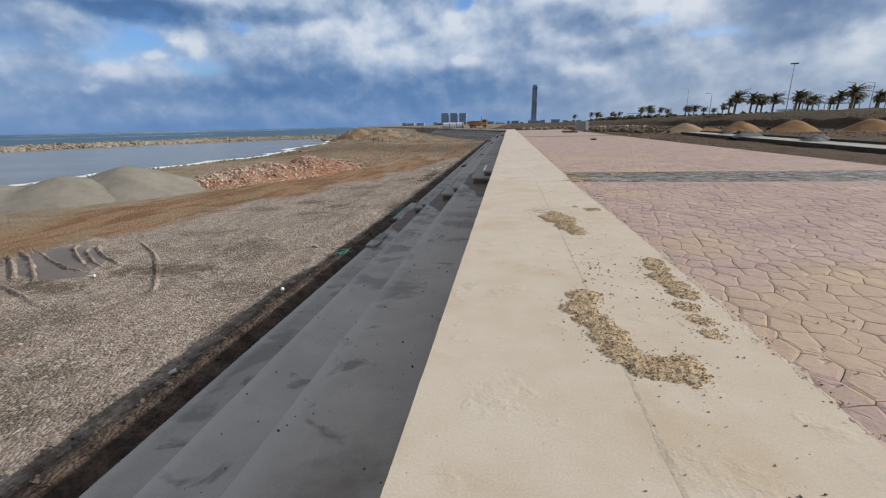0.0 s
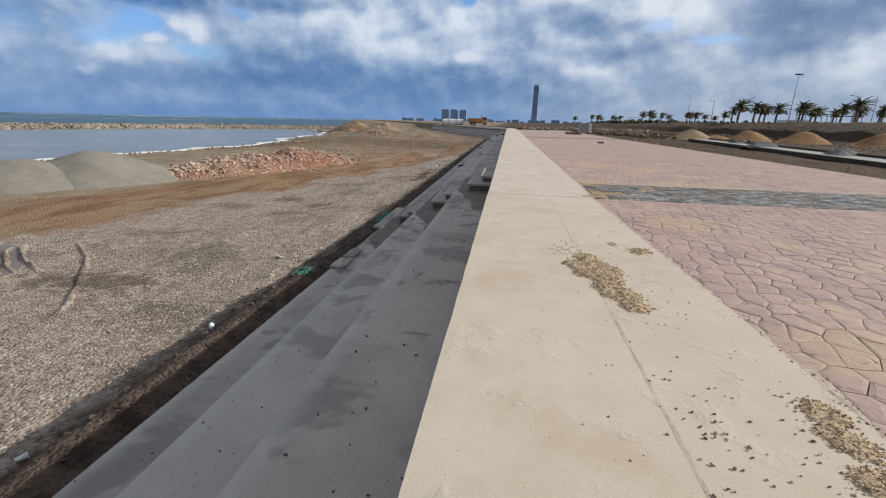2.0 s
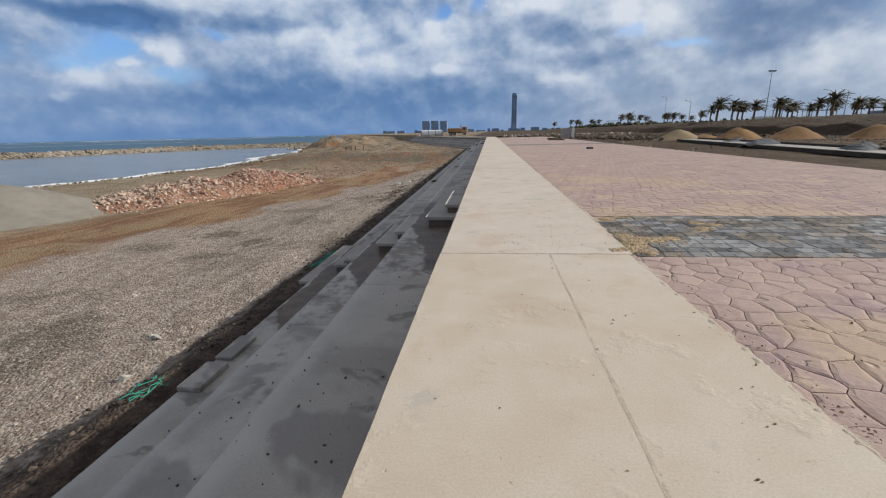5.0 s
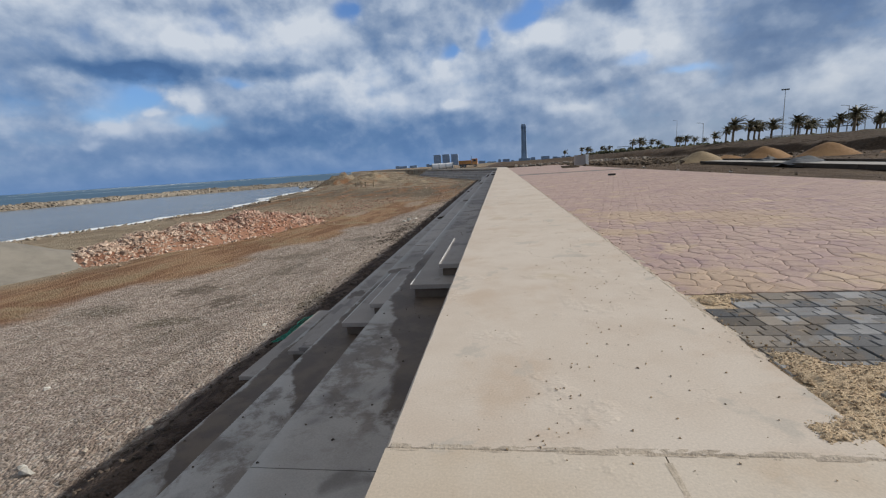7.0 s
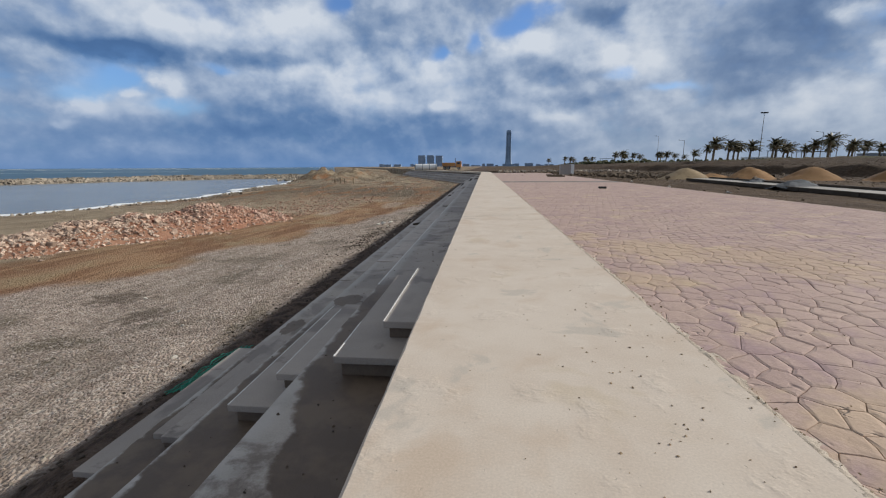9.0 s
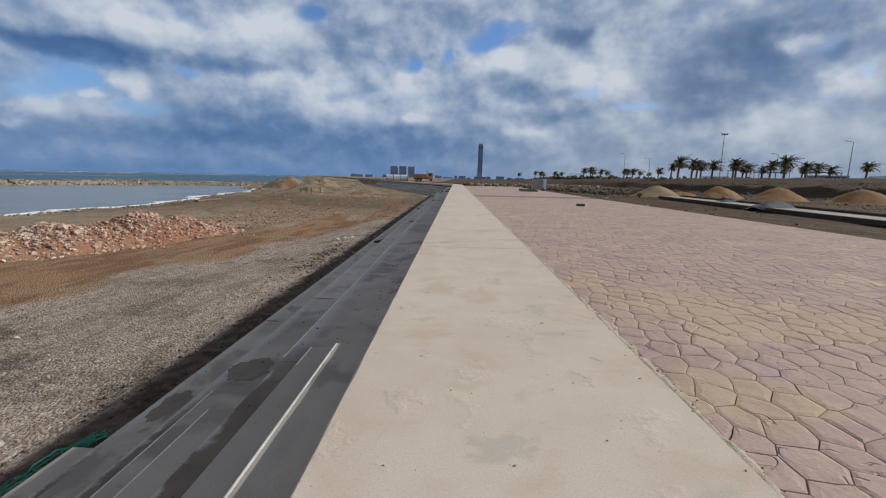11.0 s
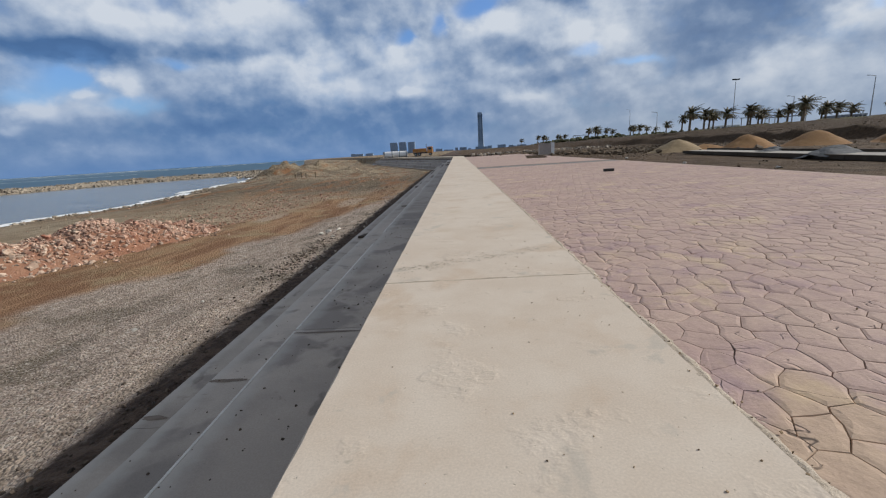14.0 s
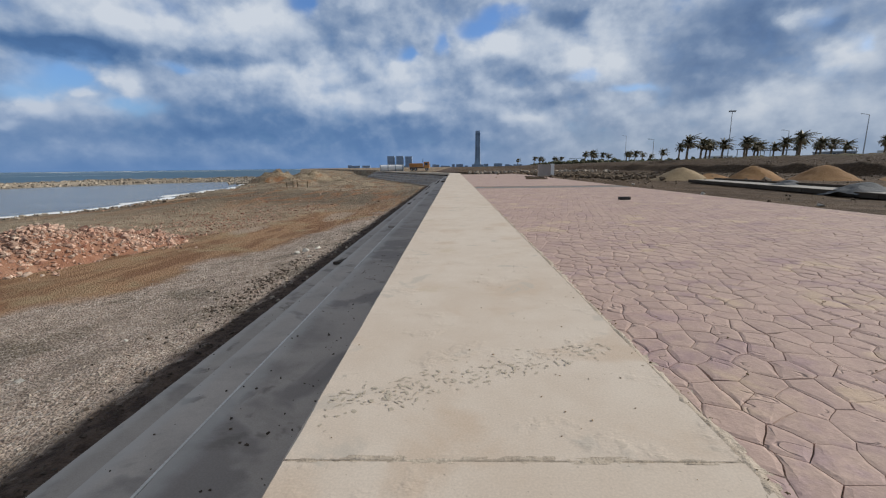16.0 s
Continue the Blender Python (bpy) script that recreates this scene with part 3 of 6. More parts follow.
M_NET = material("green_net", ((0.02, 0.22, 0.15), (0.03, 0.32, 0.22)), 9.0, 0.6, 0.3, 60.0)
M_SHRUB = material("low_shrub", ((0.05, 0.058, 0.024), (0.105, 0.10, 0.045)), 2.0, 0.8, 0.3, 9.0, vary=0.35)
M_WOOD = material("weathered_timber", ((0.12, 0.085, 0.055), (0.20, 0.15, 0.10)), 3.0, 0.9, 0.3, 40.0)
M_LAGOON = water_material("lagoon_water", (0.17, 0.185, 0.19), 1.6, 0.22, 0.0)
M_SEA = water_material("sea_water", (0.036, 0.092, 0.140), 0.35, 0.4, 0.68)
M_SEA.node_tree.nodes["Principled BSDF"].inputs["Specular IOR Level"].default_value = 0.12
M_GROUND = soil_material()


def wet_concrete(source, name):
    """Grey concrete with damp brown mud that lies in the inner half of the treads where the stair slabs are missing."""
    m = source.copy()
    m.name = name
    nt = m.node_tree
    bsdf = nt.nodes["Principled BSDF"]
    old = bsdf.inputs["Base Color"].links[0].from_socket
    rough = bsdf.inputs["Roughness"].links[0].from_socket
    pos = nt.nodes.new("ShaderNodeNewGeometry").outputs["Position"]
    x, y, z = node(nt, "ShaderNodeSeparateXYZ", in_0=pos).outputs
    inner = mth(nt, "FRACT", mth(nt, "DIVIDE", mth(nt, "MULTIPLY", x, -1.0), 1.07))
    wob = mth(nt, "SUBTRACT", fbm(nt, pos, 1.6, 6.0, 0.6), 0.5)
    fray = mth(nt, "SUBTRACT", fbm(nt, pos, 7.0, 5.0, 0.6), 0.5)
    low, lowest = mth(nt, "LESS_THAN", x, -1.07), mth(nt, "LESS_THAN", x, -2.14)
    edge = mth(nt, "ADD", mth(nt, "ADD", 0.40, mth(nt, "MULTIPLY", lowest, 0.35)), mth(nt, "MULTIPLY", mth(nt, "SUBTRACT", y, 13.6), mth(nt, "ADD", 0.26, mth(nt, "MULTIPLY", low, 0.18))))
    reach = mth(nt, "ADD", mth(nt, "SUBTRACT", inner, mth(nt, "MINIMUM", mth(nt, "MAXIMUM", edge, 0.40), 0.96)), mth(nt, "ADD", mth(nt, "MULTIPLY", wob, 0.34), mth(nt, "MULTIPLY", fray, 0.10)))
    across = mth(nt, "SUBTRACT", 1.0, step_up(nt, reach, -0.03, 0.03))
    begin = step_up(nt, mth(nt, "ADD", y, mth(nt, "ADD", mth(nt, "MULTIPLY", wob, 1.4), fray)), 12.85, 13.1)
    until = mth(nt, "SUBTRACT", 1.0, step_up(nt, y, 18.0, 19.5))
    blotch = mth(nt, "MULTIPLY", step_up(nt, fbm(nt, pos, 2.6, 8.0, 0.7, 0.2), 0.44, 0.60), mth(nt, "MULTIPLY", step_up(nt, mth(nt, "ADD", y, wob), 12.3, 12.9), mth(nt, "SUBTRACT", 1.0, step_up(nt, y, 14.6, 15.6))))
    near = mth(nt, "MULTIPLY", mth(nt, "MULTIPLY", mth(nt, "SUBTRACT", 1.0, step_up(nt, mth(nt, "ADD", y, mth(nt, "MULTIPLY", wob, 3.0)), 2.4, 3.8)), step_up(nt, x, -0.95, -0.35)), step_up(nt, fbm(nt, pos, 2.6, 4.0, 0.5), 0.36, 0.62))
    wet = mth(nt, "MAXIMUM", mth(nt, "MULTIPLY", mth(nt, "MULTIPLY", begin, until), across), mth(nt, "MAXIMUM", mth(nt, "MULTIPLY", near, 0.6), mth(nt, "MULTIPLY", blotch, 0.68)))
    brown = mix(nt, step_up(nt, fbm(nt, pos, 3.0, 5.0, 0.6), 0.4, 0.6), (0.078, 0.048, 0.028), (0.125, 0.082, 0.049))
    # pale band towards each nose: the sky light caught there, put into the colour
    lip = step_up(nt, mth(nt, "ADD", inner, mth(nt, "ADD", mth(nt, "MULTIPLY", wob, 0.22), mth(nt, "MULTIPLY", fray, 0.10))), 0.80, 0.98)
    lightened = mix(nt, mth(nt, "MULTIPLY", lip, 0.55), old, (0.52, 0.50, 0.47))
    nt.links.new(mix(nt, mth(nt, "MULTIPLY", wet, 0.92), lightened, brown), bsdf.inputs["Base Color"])
    nt.links.new(mth(nt, "SUBTRACT", rough, mth(nt, "MULTIPLY", wet, 0.2)), bsdf.inputs["Roughness"])
    return m


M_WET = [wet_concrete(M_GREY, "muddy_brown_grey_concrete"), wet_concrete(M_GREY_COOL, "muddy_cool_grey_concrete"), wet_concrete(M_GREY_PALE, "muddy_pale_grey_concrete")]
M_NOSELIT = [wet_concrete(M_SLAB, "worn_dark_concrete"), wet_concrete(M_SLAB_MID, "worn_mid_concrete"), wet_concrete(M_SLAB_PALE, "worn_pale_concrete")]


# ---- mesh helpers ----
def finish(name, bm, mat, smooth=False):
    me = bpy.data.meshes.new(name)
    bm.normal_update()
    bm.to_mesh(me)
    bm.free()
    me.materials.append(mat)
    if smooth:
        me.polygons.foreach_set("use_smooth", [True] * len(me.polygons))
    return me


def thing(name, bm, mat, label, category, group="", kind="", smooth=False):
    return tagged(new(name, finish(name, bm, mat, smooth)), label, category, group, kind)


def base(name, at, label, category, group="", kind=""):
    e = new(name)
    e.location = at
    return tagged(e, label, category, group, kind)


def part(name, bm, mat, parent, label="", smooth=False, kind=""):
    """One mesh under a thing; the mesh is written in the thing's own coordinates."""
    ob = new(name, finish(name, bm, mat, smooth))
    ob.parent = parent
    return tagged(ob, label, kind=kind)


def raw(name, verts, faces, mat, smooth=False):
    me = bpy.data.meshes.new(name)
    me.from_pydata([tuple(map(float, v)) for v in verts], [], [tuple(map(int, f)) for f in faces])
    me.materials.append(mat)
    if smooth:
        me.polygons.foreach_set("use_smooth", [True] * len(me.polygons))
    me.update()
    return me


def box(bm, x0, x1, y0, y1, z0, z1, bevel=0.0):
    made = bmesh.ops.create_cube(bm, size=1.0)["verts"]
    for v in made:
        v.co = Vector((x0 + (v.co.x + 0.5) * (x1 - x0), y0 + (v.co.y + 0.5) * (y1 - y0), z0 + (v.co.z + 0.5) * (z1 - z0)))
    if bevel:
        edges = {e for v in made for e in v.link_edges}
        bmesh.ops.bevel(bm, geom=list(edges), offset=bevel, segments=2, affect="EDGES", profile=0.6)
    return bm


def boxed(x0, x1, y0, y1, z0, z1, bevel=0.0):
    return box(bmesh.new(), x0, x1, y0, y1, z0, z1, bevel)


def tube(bm, a, b, ra, rb, n=10):
    """A closed tapered round bar from a to b."""
    a, b = Vector(a), Vector(b)
    q = (b - a).to_track_quat("Z", "Y")
    rings = []
    for p, r in ((a, ra), (b, rb)):
        rings.append([bm.verts.new(p + q @ Vector((r * math.cos(i * math.tau / n), r * math.sin(i * math.tau / n), 0))) for i in range(n)])
    for i in range(n):
        bm.faces.new((rings[0][i], rings[0][(i + 1) % n], rings[1][(i + 1) % n], rings[1][i]))
    bm.faces.new(rings[0][::-1])
    bm.faces.new(rings[1])
    return bm


def wave(x, y, s=1.0, seed=0.0):
    return noise.noise(Vector((x * s, y * s, seed)))


# angular stones, as a few templates of a dozen corners each
def stone_shapes(count, seed, points=11):
    rng = random.Random(seed)
    out = []
    for _ in range(count):
        bm = bmesh.new()
        for _ in range(points):
            v = Vector((rng.gauss(0, 1), rng.gauss(0, 1), rng.gauss(0, 1))).normalized() * rng.uniform(0.75, 1.05)
            bm.verts.new((v.x * 1.1, v.y * 0.9, v.z * 0.7))
        hull = bmesh.ops.convex_hull(bm, input=bm.verts[:])
        bmesh.ops.delete(bm, geom=[v for v in bm.verts if not v.link_faces], context="VERTS")
        bm.verts.index_update()
        out.append((np.array([v.co[:] for v in bm.verts]), [[v.index for v in f.verts] for f in bm.faces]))
        bm.free()
    return out


STONES = stone_shapes(10, 5)


def scatter(name, spots, mat, seed=1):
    """Many stones joined into one mesh; spots are (x, y, z, size)."""
    rng = random.Random(seed)
    verts, faces = [], []
    for x, y, z, s in spots:
        vs, fs = rng.choice(STONES)
        r = np.array(Euler((rng.uniform(-0.5, 0.5), rng.uniform(-0.5, 0.5), rng.uniform(0, 6.28))).to_matrix())
        k = len(verts)
        verts.extend((vs * s) @ r.T + (x, y, z))
        faces.extend([[k + i for i in f] for f in fs])
    return raw(name, verts, faces, mat)


# ---- the plan ----
STRIP = 2.0            # width of the promenade's edge strip
TREAD, RISE = 1.07, 0.565   # of the large concrete tiers
BEND = 105.0           # here the waterfront turns to the left
LEAN = 0.34
WATER = -3.3
PAVE_R = 11.0          # inland edge of the stamped paving


def bend(y):
    return -LEAN * max(0.0, y - BEND)


def shore(y):
    return -43.5 - 0.25 * max(0.0, y - 85.0) + 1.6 * math.sin(y * 0.11) + 0.8 * math.sin(y * 0.37)


def smooth(v, lo, hi):
    t = min(1.0, max(0.0, (v - lo) / (hi - lo)))
    return t * t * (3 - 2 * t)


MOUNDS = ((-22, 64, 0.62, 6, 8), (-30, 72, 0.5, 6, 9), (-34, 112, 1.3, 4.5, 7), (-38, 126, 1.5, 4, 8), (-48, 138, 3.5, 5, 9), (-39, 143, 2.6, 5, 9), (-29, 98, 0.6, 4, 8), (-27, 128, 1.1, 4, 9), (-19, 118, 0.7, 4, 6), (-17, 84, 0.35, 5, 7),
          (-46, 150, 0.5, 6, 10), (-38, 160, 1.2, 8, 14), (-58, 182, 0.9, 8, 12), (-13, 60, 0.3, 3, 6))


def ground_z(x, y):
    s = x - bend(y)
    if s < -3.2:
        z = -2.66 + 0.10 * wave(x, y, 0.22) + 0.05 * wave(x, y, 0.9, 3.0)
        if s > -9:
            z += 0.012 * wave(x, y, 2.3, 7.0) + 0.012 * wave(x, y, 1.1, 17.0)
        z += 0.22 * smooth(y, 13, 22) * smooth(s, -9.0, -5.3)
        top = -1.97 + 0.09 * wave(0, y, 0.8, 2.0) - 0.22 * smooth(y, 11, 16) - 0.1 * smooth(y, 22, 30)
        z += (top - z) * smooth(s, -5.15, -4.05)
        z -= 0.14 * smooth(s, -3.95, -3.6) * (1 - smooth(y, 14, 22))
        if s > -5.6:
            z += 0.05 * wave(x, y, 2.6, 9.0)
        for mx, my, h, rx, ry in MOUNDS:
            d = ((x - mx) / rx) ** 2 + ((y - my) / ry) ** 2
            if d < 6:
                z += h * math.exp(-d * 1.3) * (1 + 0.6 * wave(x, y, 0.5, 4.0) + 0.35 * wave(x, y, 1.1, 4.0))
        edge = shore(y)
        z -= 0.5 * smooth(-x, 27 + 0.3 * max(0, y - 80), -edge)
        z += (-6.0 - z) * smooth(edge - x, 0.0, 14.0)
        z -= 0.12 * smooth(edge - x, -2.0, 0.5)
        if y > 230:
            z = z + (-0.6 - z) * smooth(s, -40 - 0.02 * y, -20)
        return z
    if s < 0.2:
        return -2.3
    if s < PAVE_R + 0.02:
        return -0.4
    flat = 1 - smooth(y, 350, 700)
    z = -0.16 - 0.25 * smooth(x, 12.0, 20.0) + 0.06 * wave(x, y, 0.35) + 0.03 * wave(x, y, 1.3, 2.0)
    z += 0.28 * smooth(x, 16, 40) * wave(x, y, 0.13, 5.0)
    z += flat * ((1.45 + 0.25 * wave(x, y, 0.06, 8.0)) * smooth(x + 1.6 * wave(x, y, 0.11, 3.0), 48.0, 50.6) + 1.5 * smooth(x, 51.0, 74.0)) + 0.45 * smooth(x, 42, 50) * wave(x, y, 0.3, 6.0) + 0.2 * smooth(x, 42, 50) * wave(x, y, 0.9, 6.0)
    z += flat * 4.0 * smooth(x, 170.0, 420.0)
    return z


# ---- ground and water ----
def ground():
    xs = [-4600, -2500, -1200, -600, -300, -200, -150, -120, -100] + [-90 + 4 * i for i in range(12)] + [-44 + 1.0 * i for i in range(24)] + [-20 + 0.5 * i for i in range(22)]
    xs += [-9 + 0.22 * i for i in range(14)] + [-5.9 + 0.14 * i for i in range(19)] + [-3.3, -3.05, 0.1, 0.25, PAVE_R, PAVE_R + 0.05]
    xs += [11.5 + 0.7 * i for i in range(20)] + [26 + 1.6 * i for i in range(12)] + [45.2 + 0.5 * i for i in range(18)] + [54.8 + 1.6 * i for i in range(19)] + [86, 92, 100, 110, 125, 150, 190, 250, 350, 500, 800, 1400, 2600, 4600]
    ys = [-60, -30, -15, -8, -4, -2] + [-1 + 0.3 * i for i in range(150)] + [44.5 + 0.8 * i for i in range(40)] + [77 + 2.0 * i for i in range(40)]
    ys += [160, 166, 174, 182, 190, 200, 215, 230, 250, 280, 320, 380, 460, 600, 800, 1100, 1600, 2400, 3400, 4700]
    verts = [(x + bend(y), y, ground_z(x + bend(y), y)) for y in ys for x in xs]
    n = len(xs)
    faces = [(j * n + i, j * n + i + 1, (j + 1) * n + i + 1, (j + 1) * n + i) for j in range(len(ys) - 1) for i in range(n - 1)]
    ob = new("ground", raw("ground", verts, faces, M_GROUND, True))
    tagged(ob, "grey gravel and brown earth ground of the building site", "ground", kind="structure")


ground()


def sheet(name, pts, z, mat, label, category, kind="structure"):
    me = raw(name, [(x, y, z) for x, y in pts], [tuple(range(len(pts)))], mat)
    return tagged(new(name, me), label, category, kind=kind)


sheet("lagoon", [(-150, -60), (-30, -60), (-30, 210), (-100, 210), (-150, 130)], WATER, M_LAGOON, "flat grey lagoon water behind the rock breakwater", "water")
sheet("sea", [(-4700, -60), (-150.2, -60), (-150.2, 130), (-100.2, 210.2), (-30, 210.2), (-30, 4700), (-4700, 4700)], WATER - 0.05, M_SEA, "dark blue-green sea reaching the horizon", "sea")


def ribbon(name, line, width, z, label, seed, mat=M_FOAM, cut=0.0):
    """An uneven flat ribbon of foam along a line."""
    verts, faces = [], []
    for i, (x, y) in enumerate(line):
        a = line[max(0, i - 1)]
        b = line[min(len(line) - 1, i + 1)]
        nx, ny = -(b[1] - a[1]), b[0] - a[0]
        k = math.hypot(nx, ny) or 1
        w = width * max(0.04, 0.55 + 1.1 * wave(i * 0.31, seed, 1.0) + 0.6 * wave(i * 1.3, seed, 1.0, 3.0))
        o = 0.5 * width * wave(i * 0.5, seed + 9, 1.0)
        verts += [(x + nx / k * (o - w / 2), y + ny / k * (o - w / 2), z), (x + nx / k * o, y + ny / k * o, z + 0.04 * width), (x + nx / k * (o + w / 2), y + ny / k * (o + w / 2), z)]
    for i in range(len(line) - 1):
        for j in (0, 1):
            faces.append((3 * i + j, 3 * i + j + 1, 3 * i + 4 + j, 3 * i + 3 + j))
    return tagged(new(name, raw(name, verts, faces, mat, True)), label, "foam", kind="stuff")


ribbon("wave_foam", [(shore(y) - 1.1, y) for y in np.arange(20, 205, 0.8)], 2.7, WATER + 0.03, "white foam of small waves along the lagoon beach", 1.0)
for k, (x0, y0, x1, y1, w) in enumerate(((-1500, 1500, -700, 1650, 9), (-900, 700, -500, 980, 4), (-1900, 1500, -1400, 1900, 9), (-420, 300, -300, 420, 2.0), (-700, 1700, -380, 1900, 8))):
    ribbon("breaker", [(x0 + (x1 - x0) * i / 60, y0 + (y1 - y0) * i / 60) for i in range(61)], w, WATER + 0.6, "white breaking waves out at sea", 20.0 + k)


# ---- promenade edge strip ----
def slab_mesh(x0, x1, y0, y1, z0, z1, chip, seed, soft=1.0):
    """A long cast slab with a slightly worn upper edge."""
    bm = bmesh.new()
    n = max(2, int((y1 - y0) / 0.18))
    prof = lambda y: [(x0, z0), (x0 + 0.004 * wave(y, seed, 5.0), z1 - 0.02 - abs(chip * wave(y, seed, 3.0))), (x0 + 0.016 * soft + abs(chip * wave(y, seed, 7.0, 2.0)), z1),
                      (x1 - 0.012 * soft - abs(chip * wave(y, seed, 6.0, 4.0)) * soft, z1), (x1, z1 - 0.015 * soft), (x1, z0)]
    rows = [[bm.verts.new((x, y, z)) for x, z in prof(y)] for y in [y0 + (y1 - y0) * i / n for i in range(n + 1)]]
    for a, b in zip(rows, rows[1:]):
        for i in range(6):
            bm.faces.new((a[i], a[(i + 1) % 6], b[(i + 1) % 6], b[i]))
    bm.faces.new(rows[0][::-1])
    bm.faces.new(rows[-1])
    bmesh.ops.recalc_face_normals(bm, faces=bm.faces[:])
    return bm


strip = base("promenade_strip", (0, 0, 0), "cream cast concrete strip along the top of the steps", "promenade", kind="structure")
JOINTS = [-9.5, 1.15, 11.8, 22.45, 34.0, 45.5, 57.0, 68.5, 80.0, 92.5, BEND]
for k, (a, b) in enumerate(zip(JOINTS, JOINTS[1:])):
    if k < 2:
        part("slab", slab_mesh(0.0, 1.1497, a + 0.004, b - 0.004, -0.36, 0.0, 0.010, k, 0.25), M_CREAM, strip)
        bm = slab_mesh(1.1503, STRIP + 0.08, a + 0.004, b - 0.004, -0.36, -0.001, 0.003, k + 30, 0.25)
        for v in bm.verts:
            if v.co.x > 1.6:
                v.co.x -= 0.13 * min(1.0, max(0.0, (v.co.y - 6.5) / 5.3))
        part("slab", bm, M_CREAM, strip)
    else:
        part("slab", slab_mesh(0.0, STRIP, a + 0.006, b - 0.006, -0.36, 0.0, 0.012, k), M_CREAM_GREY, strip)
bm = bmesh.new()
box(bm, 0.006, STRIP - 0.006, -9.5, BEND, -0.40, -0.018)
part("joint_filler", bm, M_EDGE, strip)


def long_joint():
    """An uneven thin line of mortar wiped into the long joint of the first slabs."""
    verts, faces, n = [], [], 420
    for i in range(n + 1):
        y = -9.4 + 21.15 * i / n
        o = 1.15 + 0.006 * wave(y, 1, 1.1) + 0.003 * wave(y, 2, 6.0)
        w = 0.009 + 0.012 * max(0.0, wave(y, 3, 2.0)) + 0.004 * wave(y, 4, 9.0)
        verts += [(o - max(w, 0.001), y, 0.0006), (o + max(w, 0.001), y, 0.0006)]
        if i:
            faces.append((2 * i - 2, 2 * i - 1, 2 * i + 1, 2 * i))
    return raw("joint_seal", verts, faces, material("joint_mortar", ((0.40, 0.33, 0.25), (0.56, 0.475, 0.37)), 9.0, 0.95, 0.4, 90.0))


ob = new("joint_seal", long_joint())
ob.parent = strip


def mortar_edge():
    """The crumbling mortar between strip and paving: a low broken ridge that spills to both sides."""
    xs = [STRIP - 0.13 + 0.0125 * i for i in range(23)]
    n, m = 1300, len(xs)
    verts, faces = [], []
    for i in range(n + 1):
        y = 0.5 + 38.0 * (i / n) ** 1.35
        mid = STRIP + 0.012 + 0.022 * wave(y, 1, 2.2) + 0.025 * wave(y, 2, 0.6) + 0.010 * wave(y, 6, 9.0)
        wide = 0.042 + 0.030 * wave(y, 3, 1.4) + 0.014 * wave(y, 4, 7.0)
        shift = 0.07 - 0.13 * min(1.0, max(0.0, (y - 6.5) / 5.3)) if y < 11.8 else -0.04 * (1 - smooth(y, 13.0, 15.0))
        for x in xs:
            d = abs(x - mid) / max(0.012, wide)
            z = 0.006 * (1 - d) + 0.008 * wave(x, y, 30.0, 5.0) + 0.010 * wave(x, y, 8.0, 8.0) - 0.0072
            if x > mid:
                z -= 0.010 * min(1.0, (x - mid) / 0.03)
            verts.append((x + shift, y, max(-0.03, min(z, 0.006))))
    for i in range(n):
        for j in range(m - 1):
            q = i * m + j
            faces.append((q, q + 1, q + m + 1, q + m))
    ob = new("mortar", raw("mortar", verts, faces, M_EDGE, True))
    ob.parent = strip
    tagged(ob, "crumbling grey mortar line")
    verts, faces, n = [], [], 160
    for i in range(n + 1):
        y = 38.4 + 44.0 * i / n
        o, w = 0.03 * wave(y, 1, 2.2) + 0.03 * wave(y, 2, 0.6), 0.035 + 0.02 * wave(y, 3, 3.0)
        verts += [(STRIP - w + o, y, -0.004), (STRIP + o, y, 0.005), (STRIP + w + o, y, -0.02)]
        if i:
            q = 3 * i - 3
            faces += [(q, q + 1, q + 4, q + 3), (q + 1, q + 2, q + 5, q + 4)]
    ob = new("mortar", raw("mortar", verts, faces, M_EDGE, True))
    ob.parent = strip


def joint_crumble(at, seed, grey):
    """Mortar smeared along a cross joint, with crumbled edges and a thin crack left open."""
    verts, faces, n = [], [], 150
    cols = (-0.016, -0.009, -0.003, 0.003, 0.010, 0.020, 0.032)
    for i in range(n + 1):
        x = 0.03 + (STRIP - 0.05) * i / n
        o = 0.012 * wave(x, seed, 2.0) + 0.004 * wave(x, seed, 9.0)
        for c in cols:
            z = 0.0008 - abs(c - 0.006) * 0.05 + 0.0035 * wave(x, c * 3, 7.0, seed) + 0.003 * wave(x, c * 5, 26.0, seed)
            verts.append((x, at + o + c, -0.010 if c == -0.003 and wave(x, 3, 2.6, seed) > -0.2 else max(-0.006, min(z, 0.003))))
        if i:
            q = (i - 1) * len(cols)
            faces += [(q + j, q + j + 1, q + j + 1 + len(cols), q + j + len(cols)) for j in range(len(cols) - 1)]
    ob = new("joint_mortar", raw("joint_mortar", verts, faces, grey, True))
    ob.parent = strip


M_JOINTGREY = material("crumbled_joint_concrete", ((0.385, 0.318, 0.245), (0.50, 0.425, 0.335)), 7.0, 0.95, 0.6, 80.0)
joint_crumble(11.8, 3.0, M_JOINTGREY)
joint_crumble(22.45, 8.0, M_JOINTGREY)
joint_crumble(34.0, 5.0, M_JOINTGREY)
mortar_edge()

wing = base("promenade_strip", (0, BEND, 0), "cream concrete strip where the waterfront bends away", "promenade", kind="structure")
for k in range(8):
    y0, y1 = 11.0 * k + 0.006, 11.0 * (k + 1) - 0.006
    bm = slab_mesh(0.0, STRIP, y0, y1, -0.36, 0.0, 0.008, 50 + k)
    for v in bm.verts:
        v.co.x -= LEAN * v.co.y
    part("slab", bm, M_CREAM, wing)


